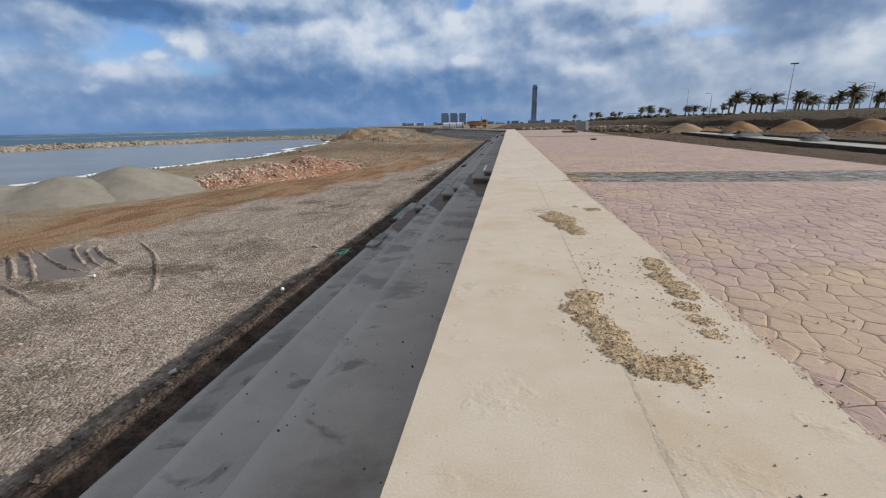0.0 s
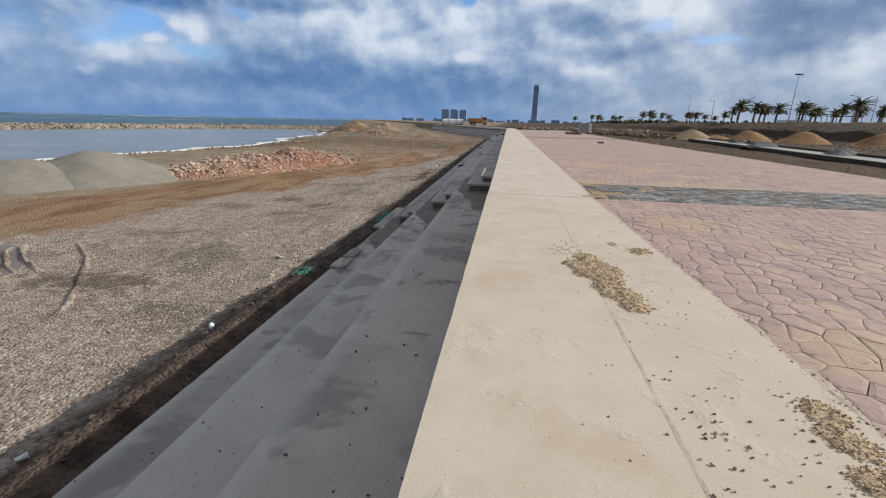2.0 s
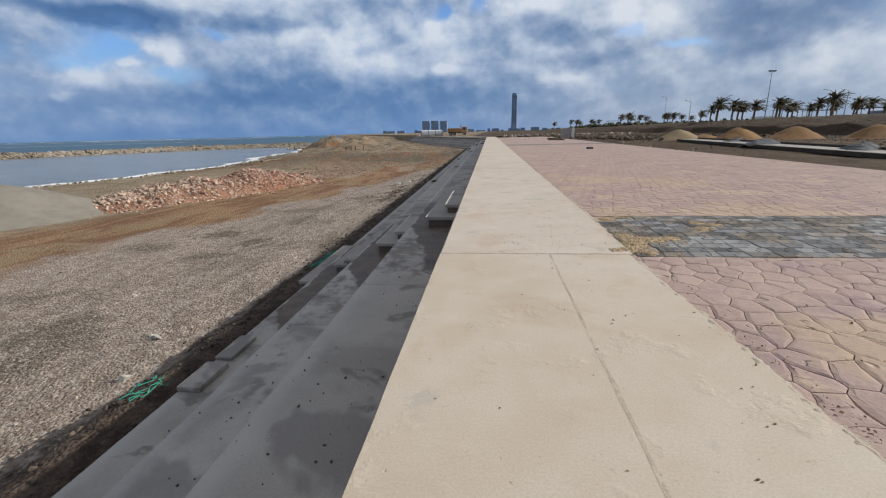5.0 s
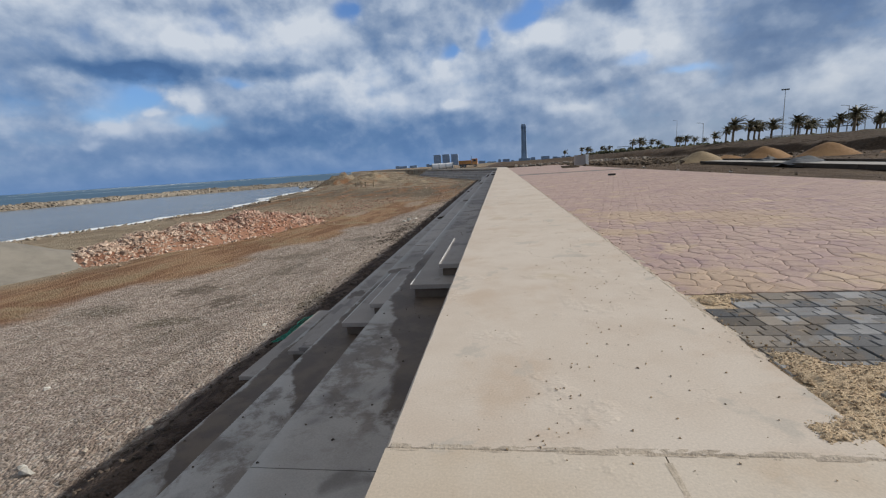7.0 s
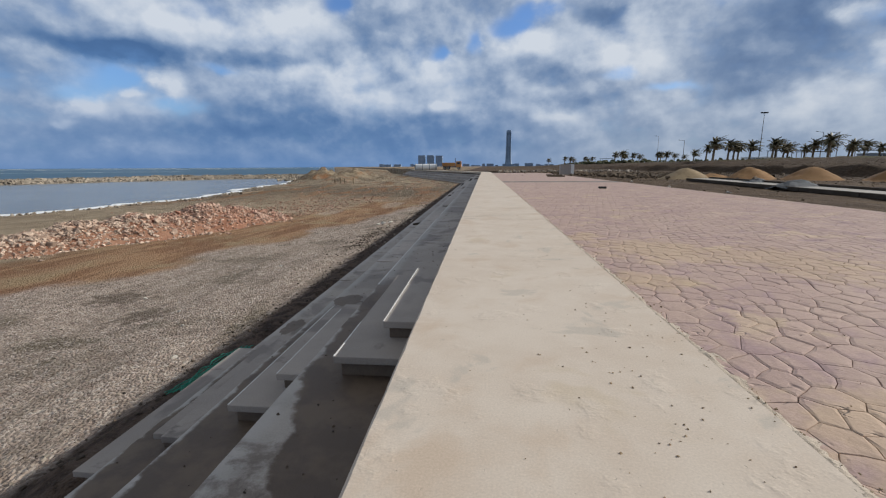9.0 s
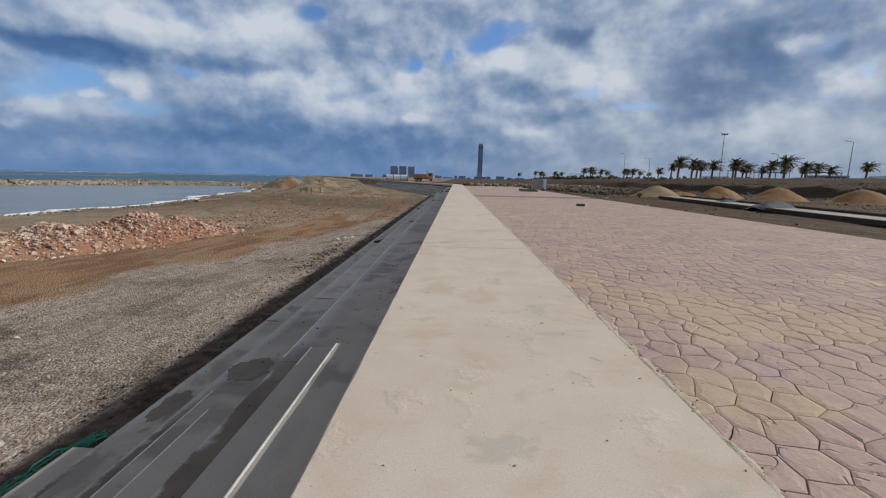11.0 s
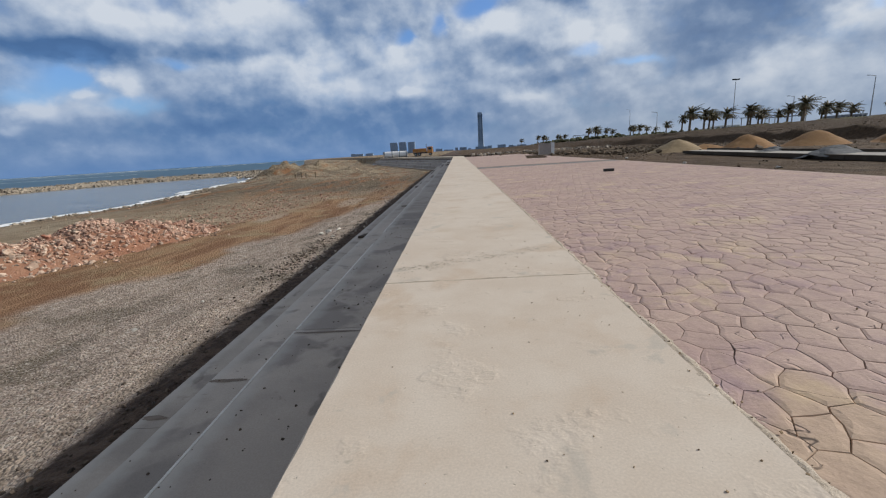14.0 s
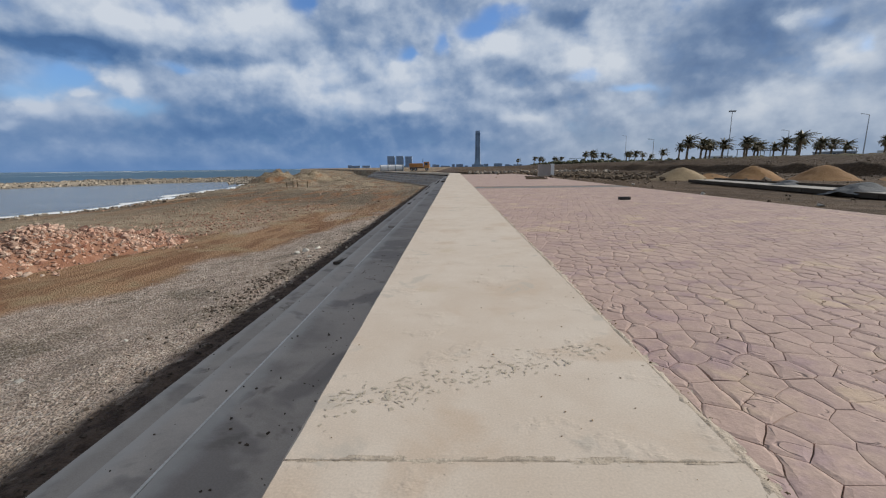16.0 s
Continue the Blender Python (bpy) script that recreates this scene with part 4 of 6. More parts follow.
# ---- the large steps down to the beach ----
steps = base("concrete_steps", (0, 0, 0), "large grey cast concrete tiers, damp and stained, in shade", "steps", kind="structure")
CASTS = [-9.5, 12.35, 18.6, 22.75, 33.0, 44.0, 55.0, 66.0, 77.0, 88.0, BEND]
for t in range(3):
    for k, (a, b) in enumerate(zip(CASTS, CASTS[1:])):
        off = 0.15 * wave(k, t, 3.0)
        bm = slab_mesh(-TREAD * (t + 1), -TREAD * t - 0.004, a + off + 0.004, b + 0.15 * wave(k + 1, t, 3.0) - 0.004, -2.6, -RISE * (t + 1), 0.014, 100 + 10 * t + k)
        part("tier", bm, M_WET[t] if k < 2 else M_NOSELIT[t], steps)
wing_steps = base("concrete_steps", (0, BEND, 0), "large grey concrete tiers along the bend of the waterfront", "steps", kind="structure")
for t in range(4):
    for k in range(4):
        bm = slab_mesh(-TREAD * (t + 1), -TREAD * t - 0.004, 22.0 * k, 22.0 * (k + 1) - 0.02, -2.9, -RISE * (t + 1), 0.02, 200 + 10 * t + k)
        for v in bm.verts:
            v.co.x -= LEAN * v.co.y
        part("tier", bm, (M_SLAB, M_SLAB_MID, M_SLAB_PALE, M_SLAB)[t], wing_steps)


# pale strips stand in for the bright light along the top tier's edge
M_NOSE = material("lit_pale_edge", ((0.55, 0.54, 0.51), (0.72, 0.71, 0.68)), 3.0, 0.7, 0.2, 60.0)
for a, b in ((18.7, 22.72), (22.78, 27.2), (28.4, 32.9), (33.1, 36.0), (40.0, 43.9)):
    part("nosing", boxed(-TREAD - 0.003, -TREAD + 0.018, a, b, -RISE - 0.012, -RISE + 0.0025, 0.002), M_NOSE, steps, "pale strip painting the lit edge")
# riser blocks: a darker, browner tone than the tread plates
M_DARKBLOCK = material("dark_brown_concrete", ((0.12, 0.085, 0.058), (0.18, 0.135, 0.098)), 2.5, 0.7, 0.2, 60.0)


def step_slab(x0, x1, y0, y1, top, foot, label, lightened=1.0):
    """A precast stair slab: a thin tread plate, overhanging, on a riser block."""
    e = base("stair_slab", (x0, y0, foot), label, "stair slab", "precast stair slabs on the tiers")
    w, d, h = x1 - x0, y1 - y0, top - foot
    part("tread_plate", boxed(0, w, 0, d, h - 0.065, h, 0.008), M_SLAB, e)
    # a thin pale strip paints the light that catches the plate's outer edge
    if lightened:
        part("nosing", boxed(-0.003, 0.011, 0.01, lightened * d - 0.01, h - 0.012, h + 0.0025, 0.002), M_NOSE, e, "pale strip painting the lit edge")
    part("riser_block", boxed(0.04, w - 0.002, 0.075, d - 0.03, 0.0, h - 0.067, 0.006), M_DARKBLOCK, e, "dark brown riser block")
    return e


R3 = RISE / 3
for t, (ya, yb, yc, yd) in enumerate(((16.05, 18.15, 15.68, 18.5), (16.05, 18.2, 15.78, 18.65), (15.80, 18.3, 16.1, 18.75))):
    foot = -RISE * (t + 1)
    low, high = foot + R3 + 0.015, foot + 2 * R3 + 0.014
    lies_on = t < 2
    step_slab(-TREAD * t - 0.365, -TREAD * t - 0.006, ya, yb, high, low + 0.001 if lies_on else foot, "grey precast upper stair slab with its lit nose painted pale", (1.0, 0.9, 0.0)[t])
    step_slab(-TREAD * t - 0.715, -TREAD * t - (0.004 if lies_on else 0.37), yc, yd, low, foot, "grey precast lower stair slab on a wet tier", (0.3, 1.0, 0.0)[t])
step_slab(-3.58, -3.225, 15.86, 18.9, -1.80, -2.25, "grey precast bottom stair slab beside the soil", 0.0)

M_DAMP = material("damp_brown_stain", ((0.12, 0.088, 0.062), (0.19, 0.145, 0.108)), 3.0, 0.6, 0.1, 60.0)


def tier_stain(cx, cy, tier, rx, ry, seed):
    """A thin film of damp dirt with an uneven outline on a tread."""
    z, n = -RISE * tier, 48
    verts = [(cx, cy, z + 0.004)]
    for i in range(n):
        a = i * math.tau / n
        r = 1 + 0.40 * wave(math.cos(a) * 1.3 + seed, math.sin(a) * 1.3, 1.0) + 0.25 * wave(math.cos(a) * 4 + seed, math.sin(a) * 4, 1.0)
        verts.append((min(-TREAD * (tier - 1) - 0.01, max(-TREAD * tier + 0.02, cx + rx * r * math.cos(a))), cy + ry * r * math.sin(a), z + 0.003))
    ob = new("damp_stain", raw("damp_stain", verts, [(0, 1 + i, 1 + (i + 1) % n) for i in range(n)], M_DAMP))
    tagged(ob, "damp brown dirt film on a concrete tread", "stain", kind="stuff")


for k, (cx, cy, tier, rx, ry) in enumerate(((-1.83, 19.55, 2, 0.26, 0.30), (-2.95, 19.65, 3, 0.16, 0.38), (-0.70, 22.66, 1, 0.34, 0.022), (-1.92, 22.75, 2, 0.24, 0.035), (-3.02, 22.95, 3, 0.16, 0.05))):
    tier_stain(cx, cy, tier, rx, ry, 3.7 * k)

# low capping slabs left on the bottom tier
for x0, x1, y0, y1, h in ((-3.20, -2.90, 11.6, 12.2, 0.07), (-3.20, -2.95, 12.35, 13.0, 0.05)):
    e = base("capping_slab", ((x0 + x1) / 2, (y0 + y1) / 2, -1.695), "short grey concrete capping slab lying on the bottom tier", "concrete slab", "loose capping slabs")
    w, d = (x1 - x0) / 2, (y1 - y0) / 2
    part("slab", boxed(-w, w, -d, d, 0.0, h, 0.015), M_GREY, e)
rng = random.Random(91)
for k in range(22):
    y = 33 + 62 * rng.random()
    t = rng.choice((0, 1, 1, 2, 2))
    e = base("loose_slab", (-TREAD * t - 0.5, y, -RISE * (t + 1)), "broken dark concrete slab lying loose on the steps", "concrete slab", "loose broken slabs on the steps")
    w, d = rng.uniform(0.12, 0.3), rng.uniform(0.15, 0.5)
    bm = boxed(-w, w, -d, d, 0.0, rng.uniform(0.05, 0.12), 0.015)
    for v in bm.verts:
        v.co.x += 0.05 * wave(v.co.y, k, 4.0)
        v.co.z += max(0.0, 0.12 * (v.co.x + w)) if k % 2 else 0.0
    part("slab", bm, M_KERBDARK if k % 3 else M_SLAB, e)
    e.rotation_euler = (0, 0, rng.uniform(-0.7, 0.7))


# ---- stamped paving ----
def clip(poly, p, q):
    """The part of a polygon nearer to p than to q."""
    mx, my, nx, ny = (p[0] + q[0]) / 2, (p[1] + q[1]) / 2, q[0] - p[0], q[1] - p[1]
    out = []
    for a, b in zip(poly, poly[1:] + poly[:1]):
        da, db = (a[0] - mx) * nx + (a[1] - my) * ny, (b[0] - mx) * nx + (b[1] - my) * ny
        if da <= 0:
            out.append(a)
        if (da < 0) != (db < 0):
            f = da / (da - db)
            out.append((a[0] + (b[0] - a[0]) * f, a[1] + (b[1] - a[1]) * f))
    return out


def trim(poly, axis, limit, keep_less):
    out = []
    s = 1 if keep_less else -1
    for a, b in zip(poly, poly[1:] + poly[:1]):
        da, db = s * (a[axis] - limit), s * (b[axis] - limit)
        if da <= 0:
            out.append(a)
        if (da < 0) != (db < 0):
            f = da / (da - db)
            out.append((a[0] + (b[0] - a[0]) * f, a[1] + (b[1] - a[1]) * f))
    return out


def stamped_cells(x0, x1, y0, y1, w, d, seed):
    rng = random.Random(seed)
    turn, stretch = radians(76), 1.30
    ca, sa = math.cos(turn), math.sin(turn)
    into = lambda x, y: ((x * ca + y * sa) / stretch, -x * sa + y * ca)
    outof = lambda u, v: (u * stretch * ca - v * sa, u * stretch * sa + v * ca)
    cells = {}
    us = [into(x, y) for x in (x0, x1) for y in (y0, y1)]
    i0, i1 = int(min(u for u, v in us) / w) - 2, int(max(u for u, v in us) / w) + 2
    j0, j1 = int(min(v for u, v in us) / d) - 2, int(max(v for u, v in us) / d) + 2
    for j in range(j0, j1):
        for i in range(i0, i1):
            cells[i, j] = ((i + 0.5 * (j % 2) + rng.uniform(-0.33, 0.33)) * w, (j + rng.uniform(-0.31, 0.31)) * d)
    out = []
    for (i, j), p in cells.items():
        x, y = outof(*p)
        if not (x0 - 0.6 < x < x1 + 0.6 and y0 - 0.6 < y < y1 + 0.6):
            continue
        poly = [(p[0] - 2 * w, p[1] - 2 * d), (p[0] + 2 * w, p[1] - 2 * d), (p[0] + 2 * w, p[1] + 2 * d), (p[0] - 2 * w, p[1] + 2 * d)]
        for di in (-2, -1, 0, 1, 2):
            for dj in (-2, -1, 0, 1, 2):
                q = cells.get((i + di, j + dj))
                if q and (di or dj):
                    poly = clip(poly, p, q)
        poly = [outof(*q) for q in poly]
        for axis, lim, less in ((0, x0, False), (0, x1, True), (1, y0, False), (1, y1, True)):
            if len(poly) > 2:
                poly = trim(poly, axis, lim, less)
        clean = []
        for q in poly:
            if not clean or math.hypot(q[0] - clean[-1][0], q[1] - clean[-1][1]) > 0.02:
                clean.append(q)
        if len(clean) > 3 and math.hypot(clean[0][0] - clean[-1][0], clean[0][1] - clean[-1][1]) < 0.02:
            clean.pop()
        if len(clean) > 2:
            out.append(clean)
    return out


def cell_faces(poly, z, rng):
    """A pillowed stone face: a wavy groove edge round a raised, slightly tilted top."""
    cx, cy = sum(p[0] for p in poly) / len(poly), sum(p[1] for p in poly) / len(poly)
    ring = []
    for a, b in zip(poly, poly[1:] + poly[:1]):
        ring.append(a)
        parts = int(math.hypot(a[0] - b[0], a[1] - b[1]) / 0.075)
        for i in range(1, parts):
            f = i / parts
            ring.append((a[0] + (b[0] - a[0]) * f, a[1] + (b[1] - a[1]) * f))
    ring = [(x + 0.032 * wave(x, y, 5.0, 21.0) + 0.010 * wave(x, y, 14.0, 23.0), y + 0.032 * wave(x, y, 5.0, 31.0) + 0.010 * wave(x, y, 14.0, 33.0)) for x, y in ring]
    n = len(ring)
    tx, ty = rng.uniform(-0.012, 0.012), rng.uniform(-0.012, 0.012)
    verts = []
    for inset, dz in ((0.0008, -0.022), (0.004, -0.006), (0.032, 0.0)):
        for x, y in ring:
            k = math.hypot(x - cx, y - cy) or 1
            f = max(0.2, 1 - inset * (1.0 + 0.9 * wave(x, y, 3.7, 2.0)) / k)
            px, py = cx + (x - cx) * f, cy + (y - cy) * f
            verts.append((px, py, z + dz * min(1.0, max(0.3, 0.75 + 1.1 * wave(px, py, 1.7, 5.0))) + tx * (px - cx) + ty * (py - cy) + 0.004 * wave(px, py, 6.0)))
    faces = [tuple(2 * n + i for i in range(n))]
    for r in (0, 1):
        faces += [(r * n + i, r * n + (i + 1) % n, (r + 1) * n + (i + 1) % n, (r + 1) * n + i) for i in range(n)]
    return verts, faces


paving = base("pavement", (0, 0, 0), "pinkish stamped concrete paving with sandy yellow patches", "pavement", kind="structure")
BAND_0, BAND_1 = 11.78, 13.9
bm = bmesh.new()
for a, b in ((-9.5, BAND_0), (BAND_1, 46.0), (48.2, 92.0)):
    box(bm, STRIP + 0.004, PAVE_R, a, b, -0.40, -0.030)
part("joint_bed", bm, M_GROUT, paving, "dark joints of the stamped concrete")
bm = bmesh.new()
for a, b in ((46.0, 48.2),):
    box(bm, STRIP + 0.004, PAVE_R, a, b, -0.40, -0.02)
part("block_band", bm, M_PAVER, paving, "far band of dark paving blocks")


# ---- paving blocks of the dark band (interlocking pairs) ----
blocks = base("paving_block_band", (0, 0, 0), "band of dark and light grey interlocking paving blocks with sand in the joints", "paving", kind="structure")
bm = bmesh.new()
box(bm, STRIP + 0.004, PAVE_R, BAND_0, BAND_1, -0.40, -0.022)
part("sand_bed", bm, M_SAND, blocks, "sandy bed under the blocks")


def pair_mesh(kind):
    """Half of an interlocking unit: an L-shaped block, light or dark."""
    w, d, g = 0.275, 0.1755, 0.006
    if kind == 0:
        pts = [(0, 0), (w / 2, 0), (w / 2, d * 0.45), (w * 0.72, d * 0.45), (w * 0.72, d), (0, d)]
    else:
        pts = [(w / 2, 0), (w, 0), (w, d), (w * 0.72, d), (w * 0.72, d * 0.45), (w / 2, d * 0.45)]
    cx, cy = w / 2, d / 2
    bm = bmesh.new()
    rings = []
    mx, my = sum(p[0] for p in pts) / 6, sum(p[1] for p in pts) / 6
    for z, inset in ((-0.05, g / 2), (-0.006, g / 2), (0.0, g / 2 + 0.005)):
        rings.append([bm.verts.new((x + (inset if x < mx else -inset) - cx, y + (inset if y < my else -inset) - cy, z)) for x, y in pts])
    for a, b in zip(rings, rings[1:]):
        for i in range(6):
            bm.faces.new((a[i], a[(i + 1) % 6], b[(i + 1) % 6], b[i]))
    bm.faces.new(rings[-1])
    bmesh.ops.recalc_face_normals(bm, faces=bm.faces[:])
    return bm


M_PAVERLIGHT = material("light_paving_block", ((0.215, 0.212, 0.21), (0.285, 0.28, 0.27)), 2.0, 0.85, 0.4, 120.0, vary=0.3, spots=(((0.21, 0.168, 0.122), 1.6, 0.49), ((0.28, 0.22, 0.15), 8.0, 0.58)))


# ---- loose things on the strip ----
M_SANDGRAIN = material("pale_sand_grain", ((0.46, 0.34, 0.21), (0.62, 0.485, 0.325)), 20.0, 0.95, 0.3, 150.0, vary=0.3)


def sand_pile(discs, z0, h, label, seed, coarse=1.0, thin=0.0):
    """A spill of coarse sand: joined discs (x, y, radius) with a broken outline, lumps and loose grains."""
    cx, cy = discs[0][0], discs[0][1]
    e = base("sand_spill", (cx, cy, z0), label, "sand", "spills of sand on the promenade")
    rng = random.Random(seed)
    step = 0.018

    def level(x, y):
        near = max(1 - math.hypot(x - px, y - py) / r for px, py, r in discs)
        return near + 0.34 * wave(x, y, 8.0, seed) + 0.22 * wave(x, y, 22.0, seed + 1) - 0.02 - thin

    x0, x1 = min(p[0] - p[2] for p in discs) - 0.06, max(p[0] + p[2] for p in discs) + 0.06
    y0, y1 = min(p[1] - p[2] for p in discs) - 0.06, max(p[1] + p[2] for p in discs) + 0.06
    nx, ny = int((x1 - x0) / step) + 1, int((y1 - y0) / step) + 1
    verts, keep = [], []
    for j in range(ny + 1):
        for i in range(nx + 1):
            x, y = x0 + i * step, y0 + j * step
            s = level(x, y)
            f = min(1.0, max(0.0, s * 2.2))
            verts.append((x - cx, y - cy, -0.004 if s < 0 else h * f * (0.6 + 0.5 * wave(x, y, 13.0, seed)) + 0.007 * f * wave(x, y, 45.0, seed) + 0.001))
            keep.append(s)
    faces = []
    for j in range(ny):
        for i in range(nx):
            q = j * (nx + 1) + i
            quad = (q, q + 1, q + nx + 2, q + nx + 1)
            if max(keep[k] for k in quad) > 0:
                faces.append(quad)
    ob = new("mound", raw("mound", verts, faces, M_SAND, True))
    ob.parent = e
    inside = [k for k, v in enumerate(keep) if v > -0.06]
    grains = []
    for _ in range(int(len(inside) * 2.0)):
        x, y, z = verts[rng.choice(inside)]
        grains.append((x + rng.uniform(-0.012, 0.012), y + rng.uniform(-0.012, 0.012), max(0.0, z) + 0.001, coarse * (0.003 + 0.009 * rng.random() ** 2)))
    for _ in range(30 * len(discs)):
        px, py, r = rng.choice(discs)
        a, d = rng.uniform(0, math.tau), r * (0.9 + abs(rng.gauss(0, 0.7)))
        grains.append((px - cx + d * math.cos(a), py - cy + d * math.sin(a), 0.002, 0.003 + 0.008 * rng.random() ** 2))
    pale = [q for k, q in enumerate(grains) if k % 10 < 8]
    dark = [q for k, q in enumerate(grains) if k % 10 >= 8]
    for name, some, mat in (("sand_grain_layer", pale, M_SANDGRAIN), ("lump_layer", dark, M_CLOD)):
        g = new(name, scatter(name, some, mat, seed))
        g.parent = e
        tagged(g, "coarse pale grains" if mat is M_SANDGRAIN else "dark dried lumps in the sand", kind="stuff")
    return e


sand_pile(((1.10, 4.52, 0.13), (1.02, 4.26, 0.14), (1.09, 4.05, 0.14), (1.15, 3.82, 0.14), (1.18, 3.60, 0.13), (1.29, 3.46, 0.14), (1.43, 3.43, 0.15), (1.50, 3.52, 0.10)), 0.0, 0.024, "curved spill of coarse yellow sand and dark lumps on concrete", 3)
sand_pile(((1.20, 7.88, 0.13), (1.06, 7.60, 0.13), (1.20, 7.62, 0.19), (1.31, 7.48, 0.15), (1.13, 7.36, 0.13), (1.27, 7.24, 0.16), (1.26, 7.00, 0.15), (1.33, 6.85, 0.13), (1.36, 6.66, 0.11)), 0.0, 0.028, "long spill of coarse sand with dark lumps on the concrete strip", 5)
sand_pile(((1.84, 8.25, 0.11), (1.78, 8.18, 0.07)), 0.0, 0.010, "small patch of sand and lumps on the strip", 14)
sand_pile(((1.92, 5.50, 0.11), (1.89, 5.28, 0.12), (1.85, 5.04, 0.12), (1.90, 4.82, 0.12), (1.90, 4.62, 0.12)), 0.0, 0.016, "thin spill of sand along the strip's inland edge", 11, 1.0, 0.05)
sand_pile(((1.83, 4.36, 0.14), (1.83, 4.12, 0.12), (1.83, 3.92, 0.12)), 0.0, 0.008, "faint trail of sand on the concrete strip", 23, 0.9, 0.32)
sand_pile(((1.86, 11.97, 0.11), (2.00, 12.02, 0.13), (2.12, 12.22, 0.15), (2.22, 12.45, 0.18), (2.16, 12.66, 0.11), (2.40, 12.46, 0.15), (2.60, 12.52, 0.11), (2.16, 11.92, 0.11)), -0.008, 0.022, "sand spilled over the paving blocks beside the strip", 17, 0.8, 0.08)
sand_pile(((3.30, 13.40, 0.17), (3.44, 13.30, 0.16), (3.26, 13.08, 0.15), (3.15, 12.95, 0.10)), -0.012, 0.014, "thin patch of sand over the dark paving blocks", 19, 0.8, 0.26)
sand_pile(((2.20, 13.74, 0.13), (2.42, 13.82, 0.10)), -0.012, 0.010, "thin sand at the edge of the paving blocks", 21, 0.8, 0.2)

rng = random.Random(31)
spots = []
for _ in range(330):
    y = 1.5 + 25 * rng.random() ** 1.5
    spots.append((min(1.95, max(0.06, rng.gauss(1.45, 0.35))), y, 0.002, rng.uniform(0.003, 0.009)))
for _ in range(110):
    spots.append((rng.uniform(0.05, 1.95), rng.uniform(2, 26), 0.002, rng.uniform(0.002, 0.007)))
for _ in range(75):
    spots.append((min(1.95, rng.gauss(1.4, 0.35)), rng.uniform(11.9, 15.5), 0.002, rng.uniform(0.003, 0.010)))
for _ in range(90):
    spots.append((rng.gauss(1.0, 0.14), rng.gauss(8.15, 0.14), 0.003, rng.uniform(0.004, 0.010)))
for _ in range(60):
    spots.append((rng.gauss(1.35, 0.15), rng.gauss(5.0, 0.4), 0.003, rng.uniform(0.005, 0.013)))
for cx, cy, n in ((0.72, 11.9, 14), (0.78, 12.25, 12), (0.9, 12.6, 8)):
    for _ in range(n):
        spots.append((rng.gauss(cx, 0.07), rng.gauss(cy, 0.06), 0.002, rng.uniform(0.003, 0.008)))
tagged(new("dry_clods", scatter("dry_clods", spots, M_CLOD, 4)), "small dark dried clods scattered over the concrete strip", "clods", kind="stuff")

spots = []
for _ in range(950):
    t = rng.choice((0, 0, 0, 1, 1, 2))
    spots.append((-TREAD * t - rng.uniform(0.03, TREAD - 0.03), rng.uniform(2, 30), -RISE * (t + 1) + 0.003, 0.004 + 0.014 * rng.random() ** 2))
tagged(new("dirt_crumbs", scatter("dirt_crumbs", spots, M_SOILCLOD, 6)), "dark crumbs of dirt on the concrete tiers", "dirt", kind="stuff")

spots = []
for _ in range(420):
    spots.append((rng.uniform(2.1, 8.0), rng.uniform(3, 34), -0.004, rng.uniform(0.004, 0.012)))
for _ in range(260):
    spots.append((min(3.6, 2.02 + abs(rng.gauss(0, 0.35))), max(11.82, rng.gauss(12.35, 0.35)), -0.006, rng.uniform(0.005, 0.012)))
for _ in range(900):
    y = 1.5 + 32 * rng.random() ** 1.6
    spots.append((rng.gauss(2.02 + 0.08 * (y < 11.5), 0.025), y, -0.001, 0.003 + 0.008 * rng.random() ** 2))
tagged(new("paving_debris", scatter("paving_debris", spots, M_CLOD, 9)), "small clods and grit scattered over the paving", "debris", kind="stuff")


# dried footprints across the strip
def footprints():
    verts, faces = [], []
    r = random.Random(12)
    for i in range(300):
        f = r.random()
        x = 0.08 + 1.75 * f
        y = 22.9 + 0.75 * f + r.gauss(0, 0.09)
        w, l, a = 0.004 + 0.014 * r.random() ** 2, 0.006 + 0.03 * r.random() ** 2, r.uniform(-1.4, 1.4)
        k = len(verts)
        for j in range(7):
            b = j * math.tau / 7
            px, py = l * math.cos(b) * r.uniform(0.35, 1.2), w * math.sin(b) * r.uniform(0.35, 1.2)
            verts.append((x + px * math.cos(a) - py * math.sin(a), y + px * math.sin(a) + py * math.cos(a), 0.0008 + 0.00001 * i))
        faces.append(tuple(range(k, k + 7)))
    return raw("mud_prints", verts, faces, material("dried_mud_print", ((0.40, 0.345, 0.265), (0.47, 0.41, 0.325)), 5.0, 0.9, 0.2, 60.0))


tagged(new("mud_prints", footprints()), "dried grey mud prints crossing the concrete strip", "mud prints", kind="stuff")

# a dead leaf
bm = bmesh.new()
for i in range(7):
    f = i / 6
    w = 0.022 * math.sin(math.pi * min(1, f + 0.05))
    bm.verts.new((1.57 + 0.05 * f - w, 8.55 - 0.17 * f, 0.006 + 0.012 * math.sin(f * 3)))
    bm.verts.new((1.57 + 0.05 * f + w, 8.55 - 0.17 * f, 0.004 + 0.010 * math.sin(f * 3 + 0.4)))
bm.verts.ensure_lookup_table()
for i in range(6):
    bm.faces.new((bm.verts[2 * i], bm.verts[2 * i + 1], bm.verts[2 * i + 3], bm.verts[2 * i + 2]))
thing("dead_leaf", bm, M_WOOD, "curled brown dead leaf on the concrete strip", "leaf")


